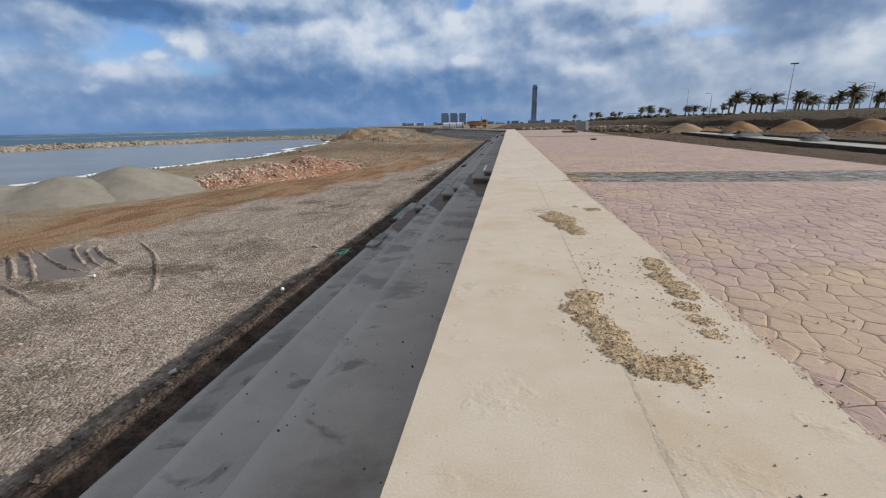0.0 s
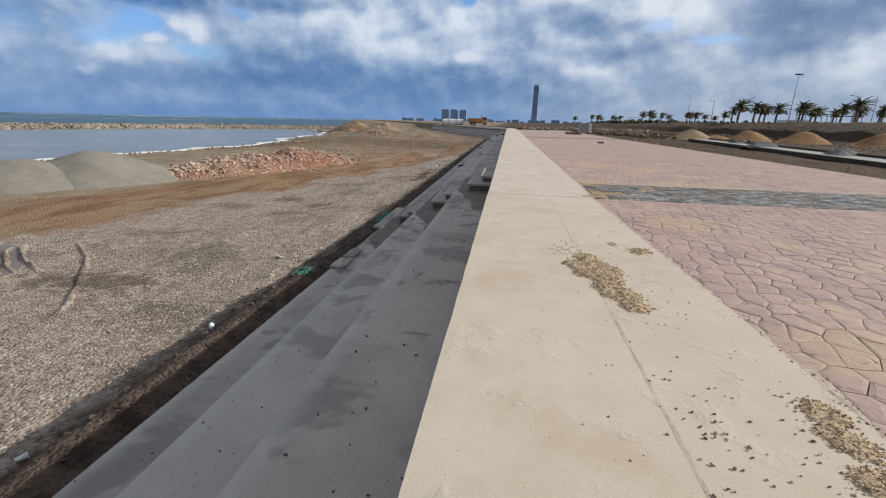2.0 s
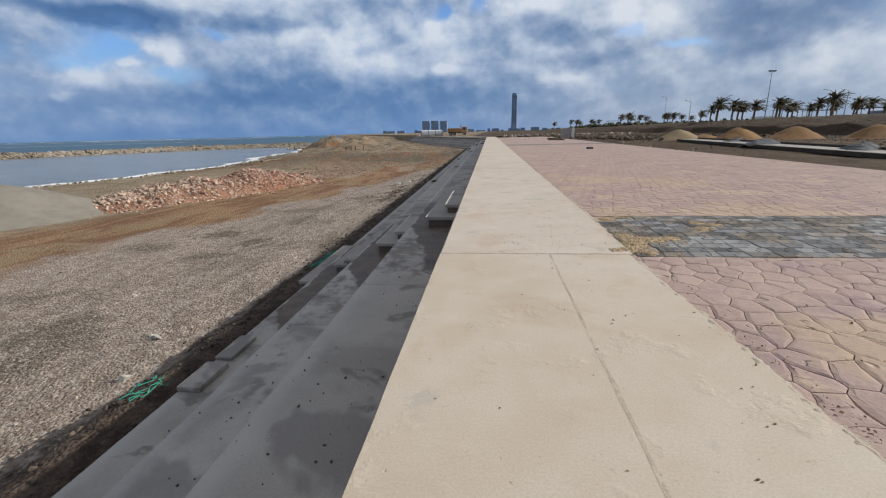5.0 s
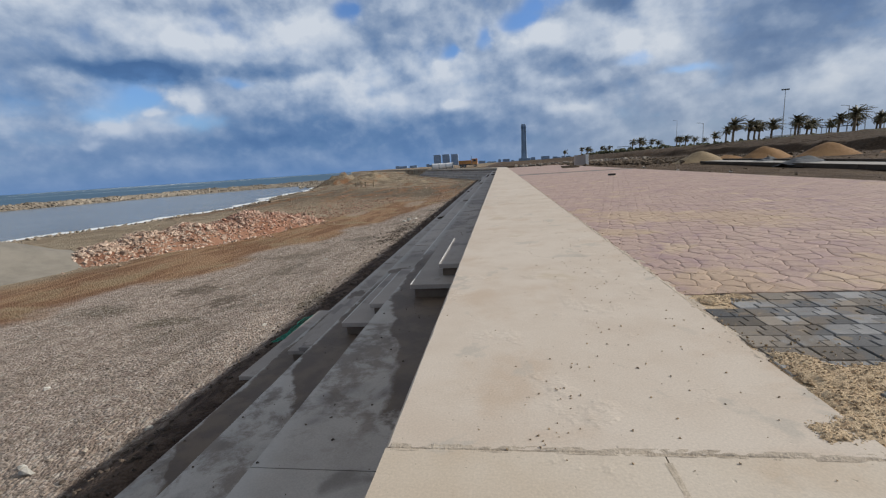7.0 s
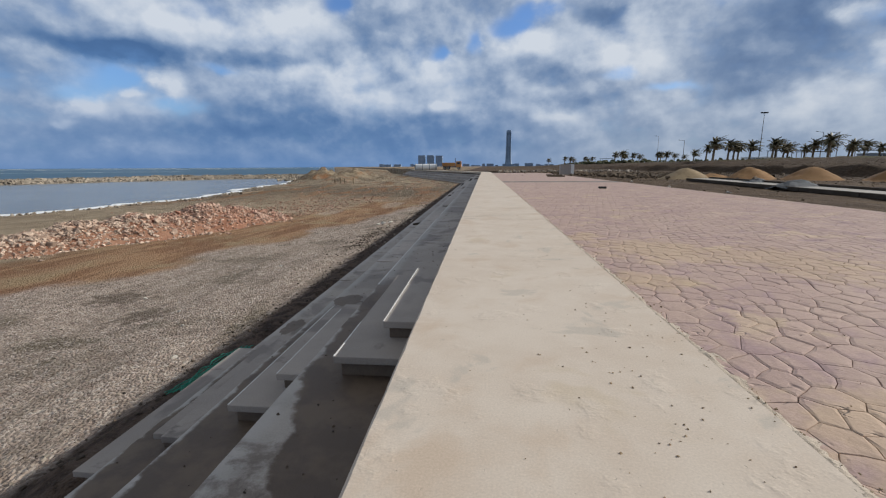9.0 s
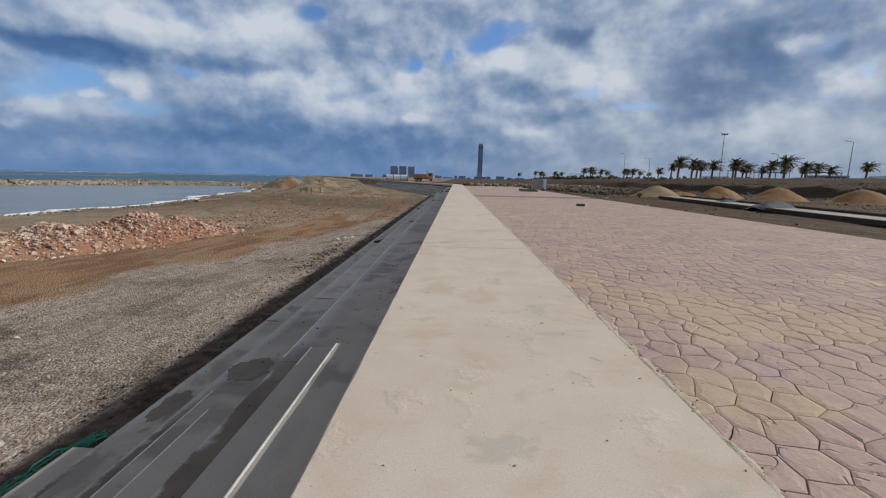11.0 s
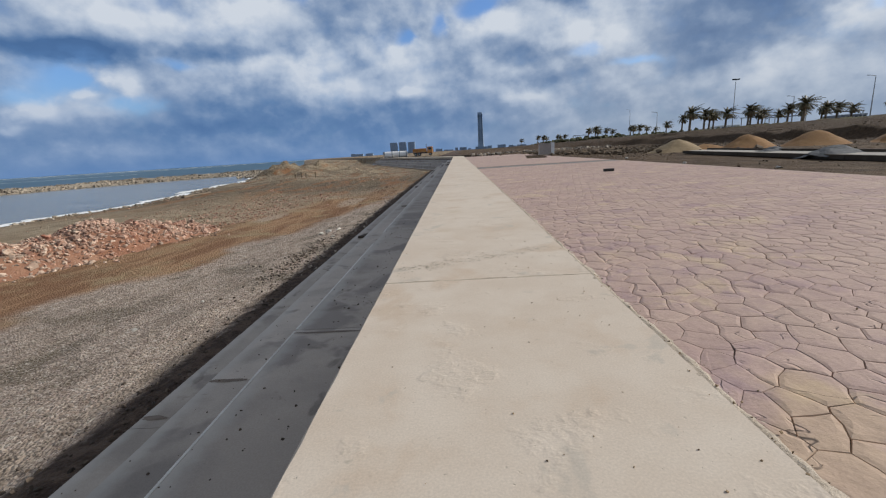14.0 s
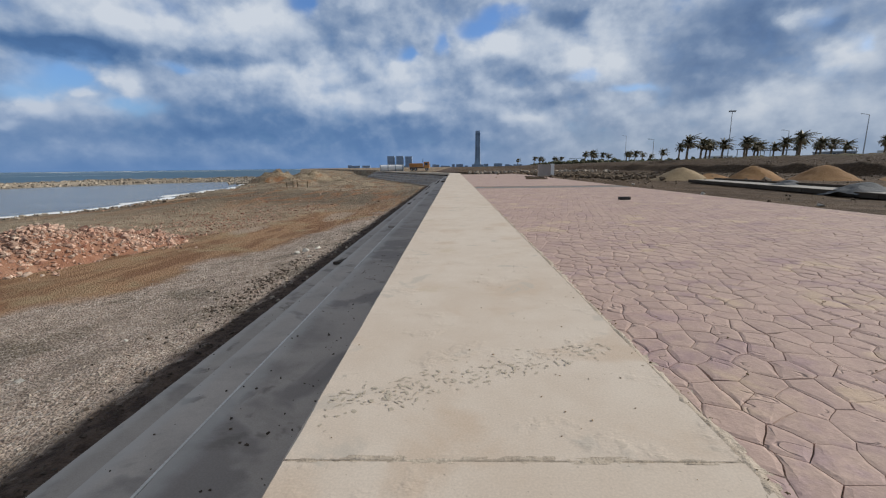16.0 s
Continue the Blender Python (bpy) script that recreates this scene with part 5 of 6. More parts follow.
# ---- gravel, soil lumps and stones below the steps ----
spots = []
for _ in range(17000):
    x = -5.0 - abs(rng.gauss(0, 4.5))
    y = rng.uniform(1, 46)
    if x > -17 + 0.27 * (y - 12):
        spots.append((x, y, ground_z(x, y) + 0.004, rng.uniform(0.006, 0.022) * (1 if rng.random() < 0.95 else 2.4)))
tagged(new("gravel", scatter("gravel", spots, M_PEBBLE, 2)), "loose grey gravel stones over the site ground", "gravel", kind="stuff")
spots = []
for _ in range(2600):
    x, y = rng.gauss(-4.35, 0.45), rng.uniform(-1, 60)
    if -5.8 < x < -3.32:
        spots.append((x, y, ground_z(x, y) + 0.008, 0.012 + 0.05 * rng.random() ** 2))
for _ in range(420):
    x, y = rng.gauss(-5.5, 0.3), rng.gauss(34.5, 2.2)
    spots.append((x, y, ground_z(x, y) + 0.01, rng.uniform(0.015, 0.06)))
tagged(new("soil_lumps", scatter("soil_lumps", spots, M_SOILCLOD, 3)), "dark lumps of topsoil banked against the bottom step", "soil", kind="stuff")
spots = []
for _ in range(2200):
    x, y = rng.uniform(-27, -6), rng.uniform(38, 62)
    if x > -23.5 + 0.27 * (y - 12):
        continue
    spots.append((x, y, ground_z(x, y) + 0.015, 0.02 + 0.08 * rng.random() ** 2))
for _ in range(1500):
    x, y = rng.gauss(-15.5, 3.2), rng.gauss(52, 6)
    if x > -23.0 + 0.27 * (y - 12):
        continue
    spots.append((x, y, ground_z(x, y) + 0.015, 0.025 + 0.10 * rng.random() ** 2))
for _ in range(480):
    y = rng.uniform(48, 140)
    x = -6 + bend(y) - abs(rng.gauss(0, 14))
    if x > shore(y) + 2:
        spots.append((x, y, ground_z(x, y) + 0.02, rng.uniform(0.04, 0.13) * (0.6 + y / 110)))
tagged(new("scattered_rubble", scatter("scattered_rubble", spots, M_RUBBLE, 13)), "pinkish stones strewn beside the haul track", "rubble", kind="stuff")


def lone_stone(x, y, size, mat, label, seed):
    r = random.Random(seed)
    vs, fs = STONES[seed % len(STONES)]
    e = new("stone", raw("stone", vs * (size, size * r.uniform(0.7, 1.0), size * 0.8), fs, mat))
    e.location = (x, y, ground_z(x, y) + size * 0.25)
    e.rotation_euler = (0, 0, r.uniform(0, 6))
    tagged(e, label, "stone", "stones lying on the gravel")


for k, (x, y, s) in enumerate(((-8.6, 17.0, 0.09), (-7.2, 27.9, 0.09), (-6.05, 14.6, 0.13), (-6.25, 14.7, 0.08), (-5.5, 19.8, 0.07), (-5.1, 15.65, 0.09), (-5.55, 13.2, 0.13), (-5.0, 11.0, 0.08), (-6.5, 29.6, 0.08),
                               (-5.9, 39.6, 0.22), (-6.1, 39.2, 0.17), (-5.6, 40.3, 0.20), (-5.4, 38.6, 0.13), (-7.4, 22.5, 0.07), (-9.6, 24.0, 0.08), (-6.6, 21.5, 0.07))):
    lone_stone(x, y, s, M_STONE, "pale angular stone lying on the gravel", k + 1)
spots = []
for _ in range(330):
    y = rng.uniform(30, 95)
    x = rng.gauss(-5.0 + bend(y), 0.7)
    if x < -3.4 + bend(y):
        spots.append((x, y, ground_z(x, y) + 0.02, 0.03 + 0.1 * rng.random() ** 2))
tagged(new("bank_stones", scatter("bank_stones", spots, M_PEBBLE, 21)), "brown-grey stones along the foot of the steps", "stones", kind="stuff")


spots = []
for cx, cy, n, w in ((-8.2, 8.6, 40, 0.22), (-9.1, 7.2, 30, 0.22), (-10.0, 9.5, 12, 0.4), (-7.3, 10.2, 12, 0.4)):
    for _ in range(n):
        x, y = rng.gauss(cx, w), rng.gauss(cy, 0.7 * w)
        spots.append((x, y, ground_z(x, y) + 0.015, rng.uniform(0.010, 0.032)))
tagged(new("ochre_debris", scatter("ochre_debris", spots, material("ochre_straw", ((0.20, 0.13, 0.06), (0.34, 0.25, 0.14)), 6.0, 0.9, 0.3, 60.0, vary=0.5), 23)), "yellow-brown bits of dried earth and straw on the gravel", "debris", kind="stuff")


def litter(x, y, label, length, seed):
    e = base("plastic_cup", (x, y, ground_z(x, y) + 0.035), label, "litter", "litter below the steps")
    e.rotation_euler = (0, 0, seed)
    part("cup", tube(bmesh.new(), (0, 0, 0), (length, 0, 0.015), 0.028, 0.04, 12), M_WHITE, e)
    part("rim", tube(bmesh.new(), (length, 0, 0.015), (length + 0.006, 0, 0.015), 0.043, 0.043, 12), M_WHITE, e)


litter(-5.25, 6.9, "crushed white plastic cup on the dark soil", 0.11, 0.9)
litter(-4.4, 9.4, "white plastic cup lying in the soil", 0.09, 2.2)
litter(-11.5, 11.3, "white plastic scrap by the wheel ruts", 0.14, 0.3)


def net(x0, y0, x1, y1, strands, seed):
    """A tangle of thin green rope."""
    r = random.Random(seed)
    bm = bmesh.new()
    for _ in range(strands):
        last = None
        ox = r.gauss(0, 0.07)
        for i in range(15):
            f = i / 14
            x = x0 + (x1 - x0) * f + ox + r.gauss(0, 0.035)
            y = y0 + (y1 - y0) * f + r.gauss(0, 0.05)
            p = Vector((x, y, ground_z(x, y) + 0.03 + abs(r.gauss(0, 0.02))))
            if last is not None:
                tube(bm, last, p, 0.006, 0.006, 5)
            last = p
    return bm


thing("green_netting", net(-4.15, 18.0, -3.90, 19.7, 13, 4), M_NET, "tangled green plastic netting on the soil by the steps", "netting", "green netting")
thing("green_netting", net(-3.95, 11.7, -3.9, 12.3, 3, 7), M_NET, "short tangle of green plastic rope on the soil", "netting", "green netting")


RUTS = (((-16.4, 12.9), (-14.9, 11.9), (-13.2, 10.6)), ((-16.6, 13.4), (-14.6, 12.2), (-12.7, 10.7)), ((-15.9, 13.5), (-13.2, 12.0), (-12.0, 11.7)), ((-15.3, 14.4), (-13.9, 13.1), (-12.2, 12.0)),
        ((-14.4, 14.0), (-13.3, 13.0), (-12.0, 12.2)), ((-14.5, 14.5), (-13.1, 13.3), (-11.5, 12.5)), ((-13.3, 15.0), (-11.4, 13.6), (-9.5, 11.5)), ((-11.4, 13.6), (-9.5, 11.5), (-8.6, 10.3)),
        ((-16.8, 12.4), (-16.0, 12.3), (-15.3, 12.0)), ((-14.7, 10.8), (-12.4, 10.0), (-10.3, 9.1)))


def wheel_ruts():
    """Curved ridges of gravel pushed up by turning wheels."""
    verts, faces = [], []
    for k, (a, m, c) in enumerate(RUTS):
        n = 40
        for i in range(n + 1):
            f = i / n
            # a parabola through the three points
            wa, wm, wc = 2 * (f - 0.5) * (f - 1), -4 * f * (f - 1), 2 * f * (f - 0.5)
            x = wa * a[0] + wm * m[0] + wc * c[0] + 0.05 * wave(f * 6, k, 1.0)
            y = wa * a[1] + wm * m[1] + wc * c[1] + 0.05 * wave(f * 6, k, 1.0, 5.0)
            tall = 0.13 * (1 - abs(2 * f - 1) ** 4) * (0.75 + 0.6 * wave(f * 9, k, 1.0, 9.0)) * (0.6 if k > 5 else 1.0)
            wide = 0.075 + 0.04 * wave(f * 7, k, 1.0, 12.0)
            dx, dy = c[0] - a[0], c[1] - a[1]
            d = math.hypot(dx, dy)
            nx, ny = -dy / d, dx / d
            for o, z in ((-1.6, -0.03), (-0.5, 0.6 * tall), (0.0, tall), (0.55, 0.5 * tall), (1.6, -0.03)):
                verts.append((x + nx * o * wide, y + ny * o * wide, ground_z(x, y) + 0.01 + z + 0.012 * wave(x + o, y, 9.0)))
            if i:
                q = len(verts) - 10
                faces += [(q + s, q + s + 1, q + s + 6, q + s + 5) for s in range(4)]
    return raw("wheel_ruts", verts, faces, M_GROUND, True)


def wet_patch():
    """The damp grey mud that the wheels laid bare."""
    verts, faces, n, m = [], [], 48, 10
    for j in range(m + 1):
        for i in range(n):
            a, r = i * math.tau / n, j / m
            out = r * (1 + 0.22 * wave(math.cos(a) * 1.5, math.sin(a) * 1.5, 1.0) + 0.12 * wave(math.cos(a) * 5, math.sin(a) * 5, 1.0))
            u, v = 2.5 * out * math.cos(a), 1.2 * out * math.sin(a)
            x, y = -13.9 - 0.79 * u + 0.61 * v, 12.6 + 0.61 * u + 0.79 * v
            verts.append((x, y, ground_z(x, y) + 0.03 - 0.05 * r ** 6))
    for j in range(m):
        for i in range(n):
            faces.append((j * n + i, (j + 1) * n + i, (j + 1) * n + (i + 1) % n, j * n + (i + 1) % n))
    return raw("wet_mud", verts, faces, material("damp_grey_mud", ((0.13, 0.105, 0.092), (0.185, 0.152, 0.135)), 1.2, 0.6, 0.5, 22.0, spots=(((0.13, 0.10, 0.08), 1.5, 0.58),)), True)


tagged(new("wet_mud", wet_patch()), "damp grey mud laid bare among the gravel", "mud", kind="stuff")
tagged(new("wheel_ruts", wheel_ruts()), "curved ridges of churned gravel left by wheels", "ruts", kind="stuff")

# ---- heaps ----
def heap(name, peaks, mat, label, category, seed, size, step, foot, group="", rough=0.06, blunt=0.0):
    """A poured heap: cones joined by their highest surface. Peaks are (x, y, height, radius)."""
    x0, x1 = min(p[0] - p[3] for p in peaks) - step, max(p[0] + p[3] for p in peaks) + step
    y0, y1 = min(p[1] - p[3] for p in peaks) - step, max(p[1] + p[3] for p in peaks) + step
    nx, ny = int((x1 - x0) / step) + 1, int((y1 - y0) / step) + 1
    cx, cy = (x0 + x1) / 2, (y0 + y1) / 2
    verts, faces, keep = [], [], {}
    for j in range(ny + 1):
        for i in range(nx + 1):
            x, y = x0 + i * step, y0 + j * step
            z = -0.25
            for px, py, h, r in peaks:
                d = math.hypot(x - px, y - py) / (r * (1 + 0.15 * wave(math.atan2(y - py, x - px), seed, 1.0)))
                c = h * (1.04 + blunt - math.sqrt(d * d + 0.02 + 1.3 * blunt))
                z = max(z, c) if abs(z - c) > 0.15 * h else max(z, c) + 0.04 * h * (1 - abs(z - c) / (0.15 * h))
            if z > -0.2:
                z += rough * size * (wave(x, y, 0.7, seed) + 0.6 * wave(x, y, 2.3, seed) + 0.3 * wave(x, y, 6.0, seed))
            verts.append((x - cx, y - cy, z + (ground_z(x, y) if foot is None else foot)))
    z0 = foot if foot is not None else ground_z(cx, cy)
    verts = [(x, y, z - z0) for x, y, z in verts]
    for j in range(ny):
        for i in range(nx):
            q = (j * (nx + 1) + i, j * (nx + 1) + i + 1, (j + 1) * (nx + 1) + i + 1, (j + 1) * (nx + 1) + i)
            if max(verts[k][2] for k in q) > -0.2:
                faces.append(q)
    ob = new(name, raw(name, verts, faces, mat, True))
    ob.location = (cx, cy, z0)
    return tagged(ob, label, category, group)


heap("sand_mound", [(-25.8, 27.9, 1.95, 4.9)], M_HEAP, "conical heap of fine grey sand", "sand heap", 1, 1.0, 0.3, None, "grey sand heaps")
heap("sand_mound", [(-27.2, 24.6, 1.65, 4.2), (-30.5, 22.5, 1.4, 4.4)], M_HEAP, "low spreading heap of grey sand", "sand heap", 2, 1.0, 0.3, None, "grey sand heaps")


def rubble_heap():
    e = base("rubble_heap", (-19.0, 37.0, -2.72), "long heap of broken red and pink stone beside the haul track", "rubble heap")
    axis = [(-21.6, 31.2, 0.85, 2.4), (-20.9, 33.2, 1.15, 2.8), (-19.6, 35.4, 1.35, 3.0), (-18.6, 37.4, 1.2, 2.7), (-17.9, 39.4, 1.6, 3.0), (-17.0, 41.4, 1.2, 2.7), (-16.4, 43.6, 0.7, 2.4)]

    def top(x, y):
        z = -0.2
        for px, py, h, r in axis:
            d = math.hypot(x - px, y - py) / r
            z = max(z, h * (1.0 - d ** 1.5))
        return z + 0.10 * wave(x, y, 1.1, 3.0)

    step = 0.35
    verts, faces = [], []
    nx, ny = 34, 56
    for j in range(ny + 1):
        for i in range(nx + 1):
            x, y = -25.5 + i * step, 27.5 + j * step
            verts.append((x + 19.0, y - 37.0, top(x, y)))
    for j in range(ny):
        for i in range(nx):
            q = (j * (nx + 1) + i, j * (nx + 1) + i + 1, (j + 1) * (nx + 1) + i + 1, (j + 1) * (nx + 1) + i)
            if max(verts[k][2] for k in q) > -0.12:
                faces.append(q)
    ob = new("earth_core", raw("earth_core", verts, faces, M_RUBSOIL, True))
    ob.parent = e
    r = random.Random(8)
    small = []
    for _ in range(9500):
        px, py, h, rad = r.choice(axis)
        x, y = px + r.gauss(0, rad * 0.55), py + r.gauss(0, rad * 0.55)
        z = top(x, y)
        if z > -0.18:
            small.append((x + 19.0, y - 37.0, max(z, 0.02), 0.04 + 0.14 * r.random() ** 2))
    is_pale = lambda y, k: y + 1.5 * math.sin(k * 2.4) < -1.0 or k % 7 == 0
    for tint, tone, words in ((True, M_RUBPALE, "small broken pale stones"), (False, M_RUBBLE, "small broken red stones")):
        ob = new("stone_layer", scatter("stone_layer", [q for k, q in enumerate(small) if is_pale(q[1], k) == tint], tone, 31))
        ob.parent = e
        tagged(ob, words, kind="stuff")
    shapes = [raw("rock", vs, fs, M_RUBBLE) for vs, fs in STONES] + [raw("rock", vs, fs, M_RUBPALE) for vs, fs in STONES]
    for k in range(260):
        px, py, h, rad = r.choice(axis)
        x, y = px + r.gauss(0, rad * 0.5), py + r.gauss(0, rad * 0.5)
        z = top(x, y)
        if z < 0.0:
            continue
        s = 0.11 + 0.20 * r.random() ** 2
        o = new("rock", shapes[k % 10 + (10 if is_pale(y - 37.0, k) else 0)])
        o.parent = e
        o.location = (x + 19.0, y - 37.0, z + 0.2 * s)
        o.rotation_euler = (r.uniform(-0.6, 0.6), r.uniform(-0.6, 0.6), r.uniform(0, 6.28))
        o.scale = (s, s * r.uniform(0.7, 1.1), s * r.uniform(0.7, 1.1))
    o = new("boulder", shapes[13])
    o.parent = e
    o.location, o.scale = (0.75, 2.0, 1.25), (0.56, 0.46, 0.52)
    tagged(o, "one large pale boulder")


rubble_heap()

M_YELLOWHEAP = material("pale_yellow_sand", ((0.21, 0.15, 0.08), (0.28, 0.205, 0.115)), 0.6, 0.95, 0.6, 20.0, noise_bump=0.1)
HEAPS = ((24.6, 67.4, 1.6, 2.5), (30.5, 65.0, 1.65, 2.3), (36.0, 63.3, 1.65, 2.6), (43.2, 61.2, 1.8, 2.9), (28.0, 67.8, 0.8, 1.8), (51.0, 58.5, 1.9, 3.6))
for k, (x, y, h, r) in enumerate(HEAPS):
    heap("earth_mound", [(x, y, h, r), (x + 0.9, y + 0.4, h * 0.85, r * 0.85), (x - 1.0, y - 0.5, h * 0.6, r * 0.8)], M_ORANGE if k else M_YELLOWHEAP, "rounded heap of ochre sandy earth on the dug ground" if k else "rounded heap of pale yellow sand on the dug ground", "earth heap", 10 + k, 1.2, 0.45, None, "heaps of earth inland", 0.07, 0.03)

# ---- breakwater ----
def breakwater():
    r = random.Random(77)
    spots = []
    line = [(-150, -20), (-146, 60), (-142, 110), (-126, 148), (-104, 178), (-80, 192), (-66, 205)]
    legs = list(zip(line, line[1:]))
    total_len = sum(math.dist(a, b) for a, b in legs)
    for _ in range(5200):
        d = r.uniform(0, total_len)
        for a, b in legs:
            k = math.dist(a, b)
            if d <= k:
                break
            d -= k
        f = d / k
        o = r.uniform(-1, 1)
        nx, ny = (b[1] - a[1]) / k, -(b[0] - a[0]) / k
        x, y = a[0] + (b[0] - a[0]) * f + nx * o * 5.2, a[1] + (b[1] - a[1]) * f + ny * o * 5.2
        z = WATER - 0.4 + 1.8 * (1 - abs(o) ** 1.6) * (0.9 + 0.25 * wave(x, y, 0.2))
        spots.append((x, y, z, r.uniform(0.4, 0.95)))
    me = scatter("breakwater", spots, M_ROCK, 5)
    tagged(new("breakwater", me), "long low breakwater of pale brown boulders", "breakwater", kind="stuff")
    core = []
    faces = []
    for i, (x, y) in enumerate(line):
        a, b = line[max(0, i - 1)], line[min(len(line) - 1, i + 1)]
        k = math.dist(a, b)
        nx, ny = (b[1] - a[1]) / k, -(b[0] - a[0]) / k
        core += [(x + nx * o, y + ny * o, z) for o, z in ((-6, WATER - 1), (-2, WATER + 1.2), (2, WATER + 1.2), (6, WATER - 1))]
        if i:
            faces += [(4 * i - 4 + j, 4 * i - 3 + j, 4 * i + 1 + j, 4 * i + j) for j in range(3)]
    tagged(new("breakwater_core", raw("breakwater_core", core, faces, M_ROCK)), "stony core of the boulder breakwater", "breakwater", kind="structure")
    spots = []
    for _ in range(900):
        y = r.uniform(150, 215)
        x = shore(y) + r.gauss(0, 3.0)
        spots.append((x, y, max(WATER + 0.1, ground_z(x, y)) + 0.2, r.uniform(0.25, 0.8)))
    for _ in range(420):
        y = r.uniform(20, 150)
        x = shore(y) + 1.5 + r.gauss(0, 1.0)
        spots.append((x, y, ground_z(x, y) + 0.05, r.uniform(0.1, 0.32)))
    tagged(new("shore_rocks", scatter("shore_rocks", spots, M_ROCK, 6)), "brown rocks along the lagoon's edge", "rocks", kind="stuff")


breakwater()

# driftwood beam and posts on the beach
e = base("driftwood", (-36.0, 78.0, ground_z(-36, 78)), "dark driftwood beam lying on the beach", "driftwood")
part("beam", boxed(-0.25, 0.25, -3.2, 3.2, 0.0, 0.35, 0.05), M_WOOD, e)
for k, (x, y) in enumerate(((-31.5, 104.0), (-30.6, 105.0), (-29.0, 103.0), (-27.6, 104.5))):
    e = base("post", (x, y, ground_z(x, y) - 0.1), "short weathered wooden post in the sand", "post", "posts by the dunes")
    part("shaft", tube(bmesh.new(), (0, 0, 0), (0.05, 0, 1.1 + 0.2 * (k % 2)), 0.09, 0.08, 8), M_WOOD, e)


# ---- inland: road slab, heaps of gravel, cabinet ----
def road_platform():
    e = base("road_slab", (18.9, 36.0, -0.36), "raised pale concrete road base with a dark edge", "road slab", kind="structure")

    def leaning(bm):
        for v in bm.verts:
            v.co.x += 0.12 * v.co.y
        return bm

    part("slab", leaning(boxed(0.0, 2.0, -26, 24.0, 0.02, 0.22, 0.02)), M_ROADSLAB, e)
    for k in range(10):
        part("kerb", leaning(boxed(-0.22, -0.004, -26 + 5 * k + 0.02, -21 + 5 * k - 0.02, 0.0, 0.24, 0.02)), M_KERBDARK, e)
        part("kerb", leaning(boxed(2.004, 2.25, -26 + 5 * k + 0.02, -21 + 5 * k - 0.02, 0.0, 0.36, 0.02)), M_KERBDARK, e)


road_platform()
for k, (x, y, h, r) in enumerate(((20.7, 42.5, 0.42, 1.1), (20.3, 33.0, 0.42, 0.9), (22.4, 49.5, 0.3, 0.9))):
    heap("gravel_mound", [(x, y, h, r), (x - 0.7, y - 0.6, h * 0.7, r * 0.7)], M_DARKHEAP, "small heap of dark grey gravel on the road slab", "gravel heap", 40 + k, 1.4, 0.12, -0.14, "dark gravel heaps", 0.09)


def cabinet(x, y):
    e = base("utility_cabinet", (x, y, -0.02), "small brown cabinet with a white side panel on the paving", "cabinet")
    part("plinth", boxed(-1.05, 0.85, -0.45, 0.45, 0.0, 0.10, 0.01), M_EDGE, e)
    part("body", boxed(-1.0, 0.4, -0.4, 0.4, 0.10, 1.36, 0.02), M_BROWNPAINT, e)
    part("side_panel", boxed(0.402, 0.80, -0.42, 0.42, 0.10, 1.44, 0.02), M_WHITE, e, "white side panel")
    part("lid", boxed(-1.03, 0.40, -0.43, 0.43, 1.362, 1.41, 0.01), M_BROWNPAINT, e)


cabinet(11.9, 73.5)
e = base("timber_pile", (8.4, 62.0, -0.01), "untidy pile of dark timber on the paving", "timber pile")
for k in range(7):
    bm = boxed(-0.9, 0.9, -0.06, 0.06, 0, 0.08, 0.01)
    bmesh.ops.rotate(bm, verts=bm.verts[:], cent=(0, 0, 0), matrix=Euler((0, 0.02, 0.5 * wave(k, 3, 2.7))).to_matrix())
    bmesh.ops.translate(bm, verts=bm.verts[:], vec=(0.12 * (k % 3), 0.2 * (k - 3) * 0.6, 0.02 + 0.085 * (k // 3)))
    part("board", bm, M_WOOD, e)
e = base("rubber_block", (6.97, 36.7, -0.01), "small dark block lying on the paving", "block")
part("block", boxed(-0.2, 0.2, -0.09, 0.09, 0.0, 0.11, 0.02), M_TYRE, e)
for k, (x, y) in enumerate(((12.2, 41.0), (13.5, 52.0), (12.6, 35.0))):
    lone_stone(x, y, 0.16, M_STONE, "pale stone on the bare earth beside the paving", 50 + k)
spots = []
for _ in range(1500):
    y = rng.uniform(18, 110)
    x = rng.uniform(11.3, 60)
    if y < 62 and x < 30 and rng.random() < 0.8:
        continue
    spots.append((x, y, ground_z(x, y) + 0.03, rng.uniform(0.02, 0.10) * (1 + y / 90)))
for _ in range(900):
    x, y = rng.gauss(24, 6), rng.gauss(84, 8)
    spots.append((x, y, ground_z(x, y) + 0.1, rng.uniform(0.1, 0.6)))
for _ in range(900):
    x, y = rng.uniform(38, 62), rng.uniform(55, 150)
    spots.append((x, y, ground_z(x, y) + 0.02, rng.uniform(0.04, 0.16)))
tagged(new("earth_lumps", scatter("earth_lumps", spots, material("brown_earth_lumps", ((0.075, 0.052, 0.032), (0.15, 0.108, 0.068)), 0.6, 0.95, 0.5, 8.0, vary=0.35), 15)), "lumps of brown earth over the dug ground", "earth", kind="stuff")
spots = [(rng.uniform(4, 34), rng.gauss(116, 6), 0.02, 0.1 + 0.45 * rng.random() ** 2) for _ in range(220)]
tagged(new("building_rubble", scatter("building_rubble", spots, M_PEBBLE, 61)), "pale broken blocks and building waste beyond the paving", "rubble", kind="stuff")


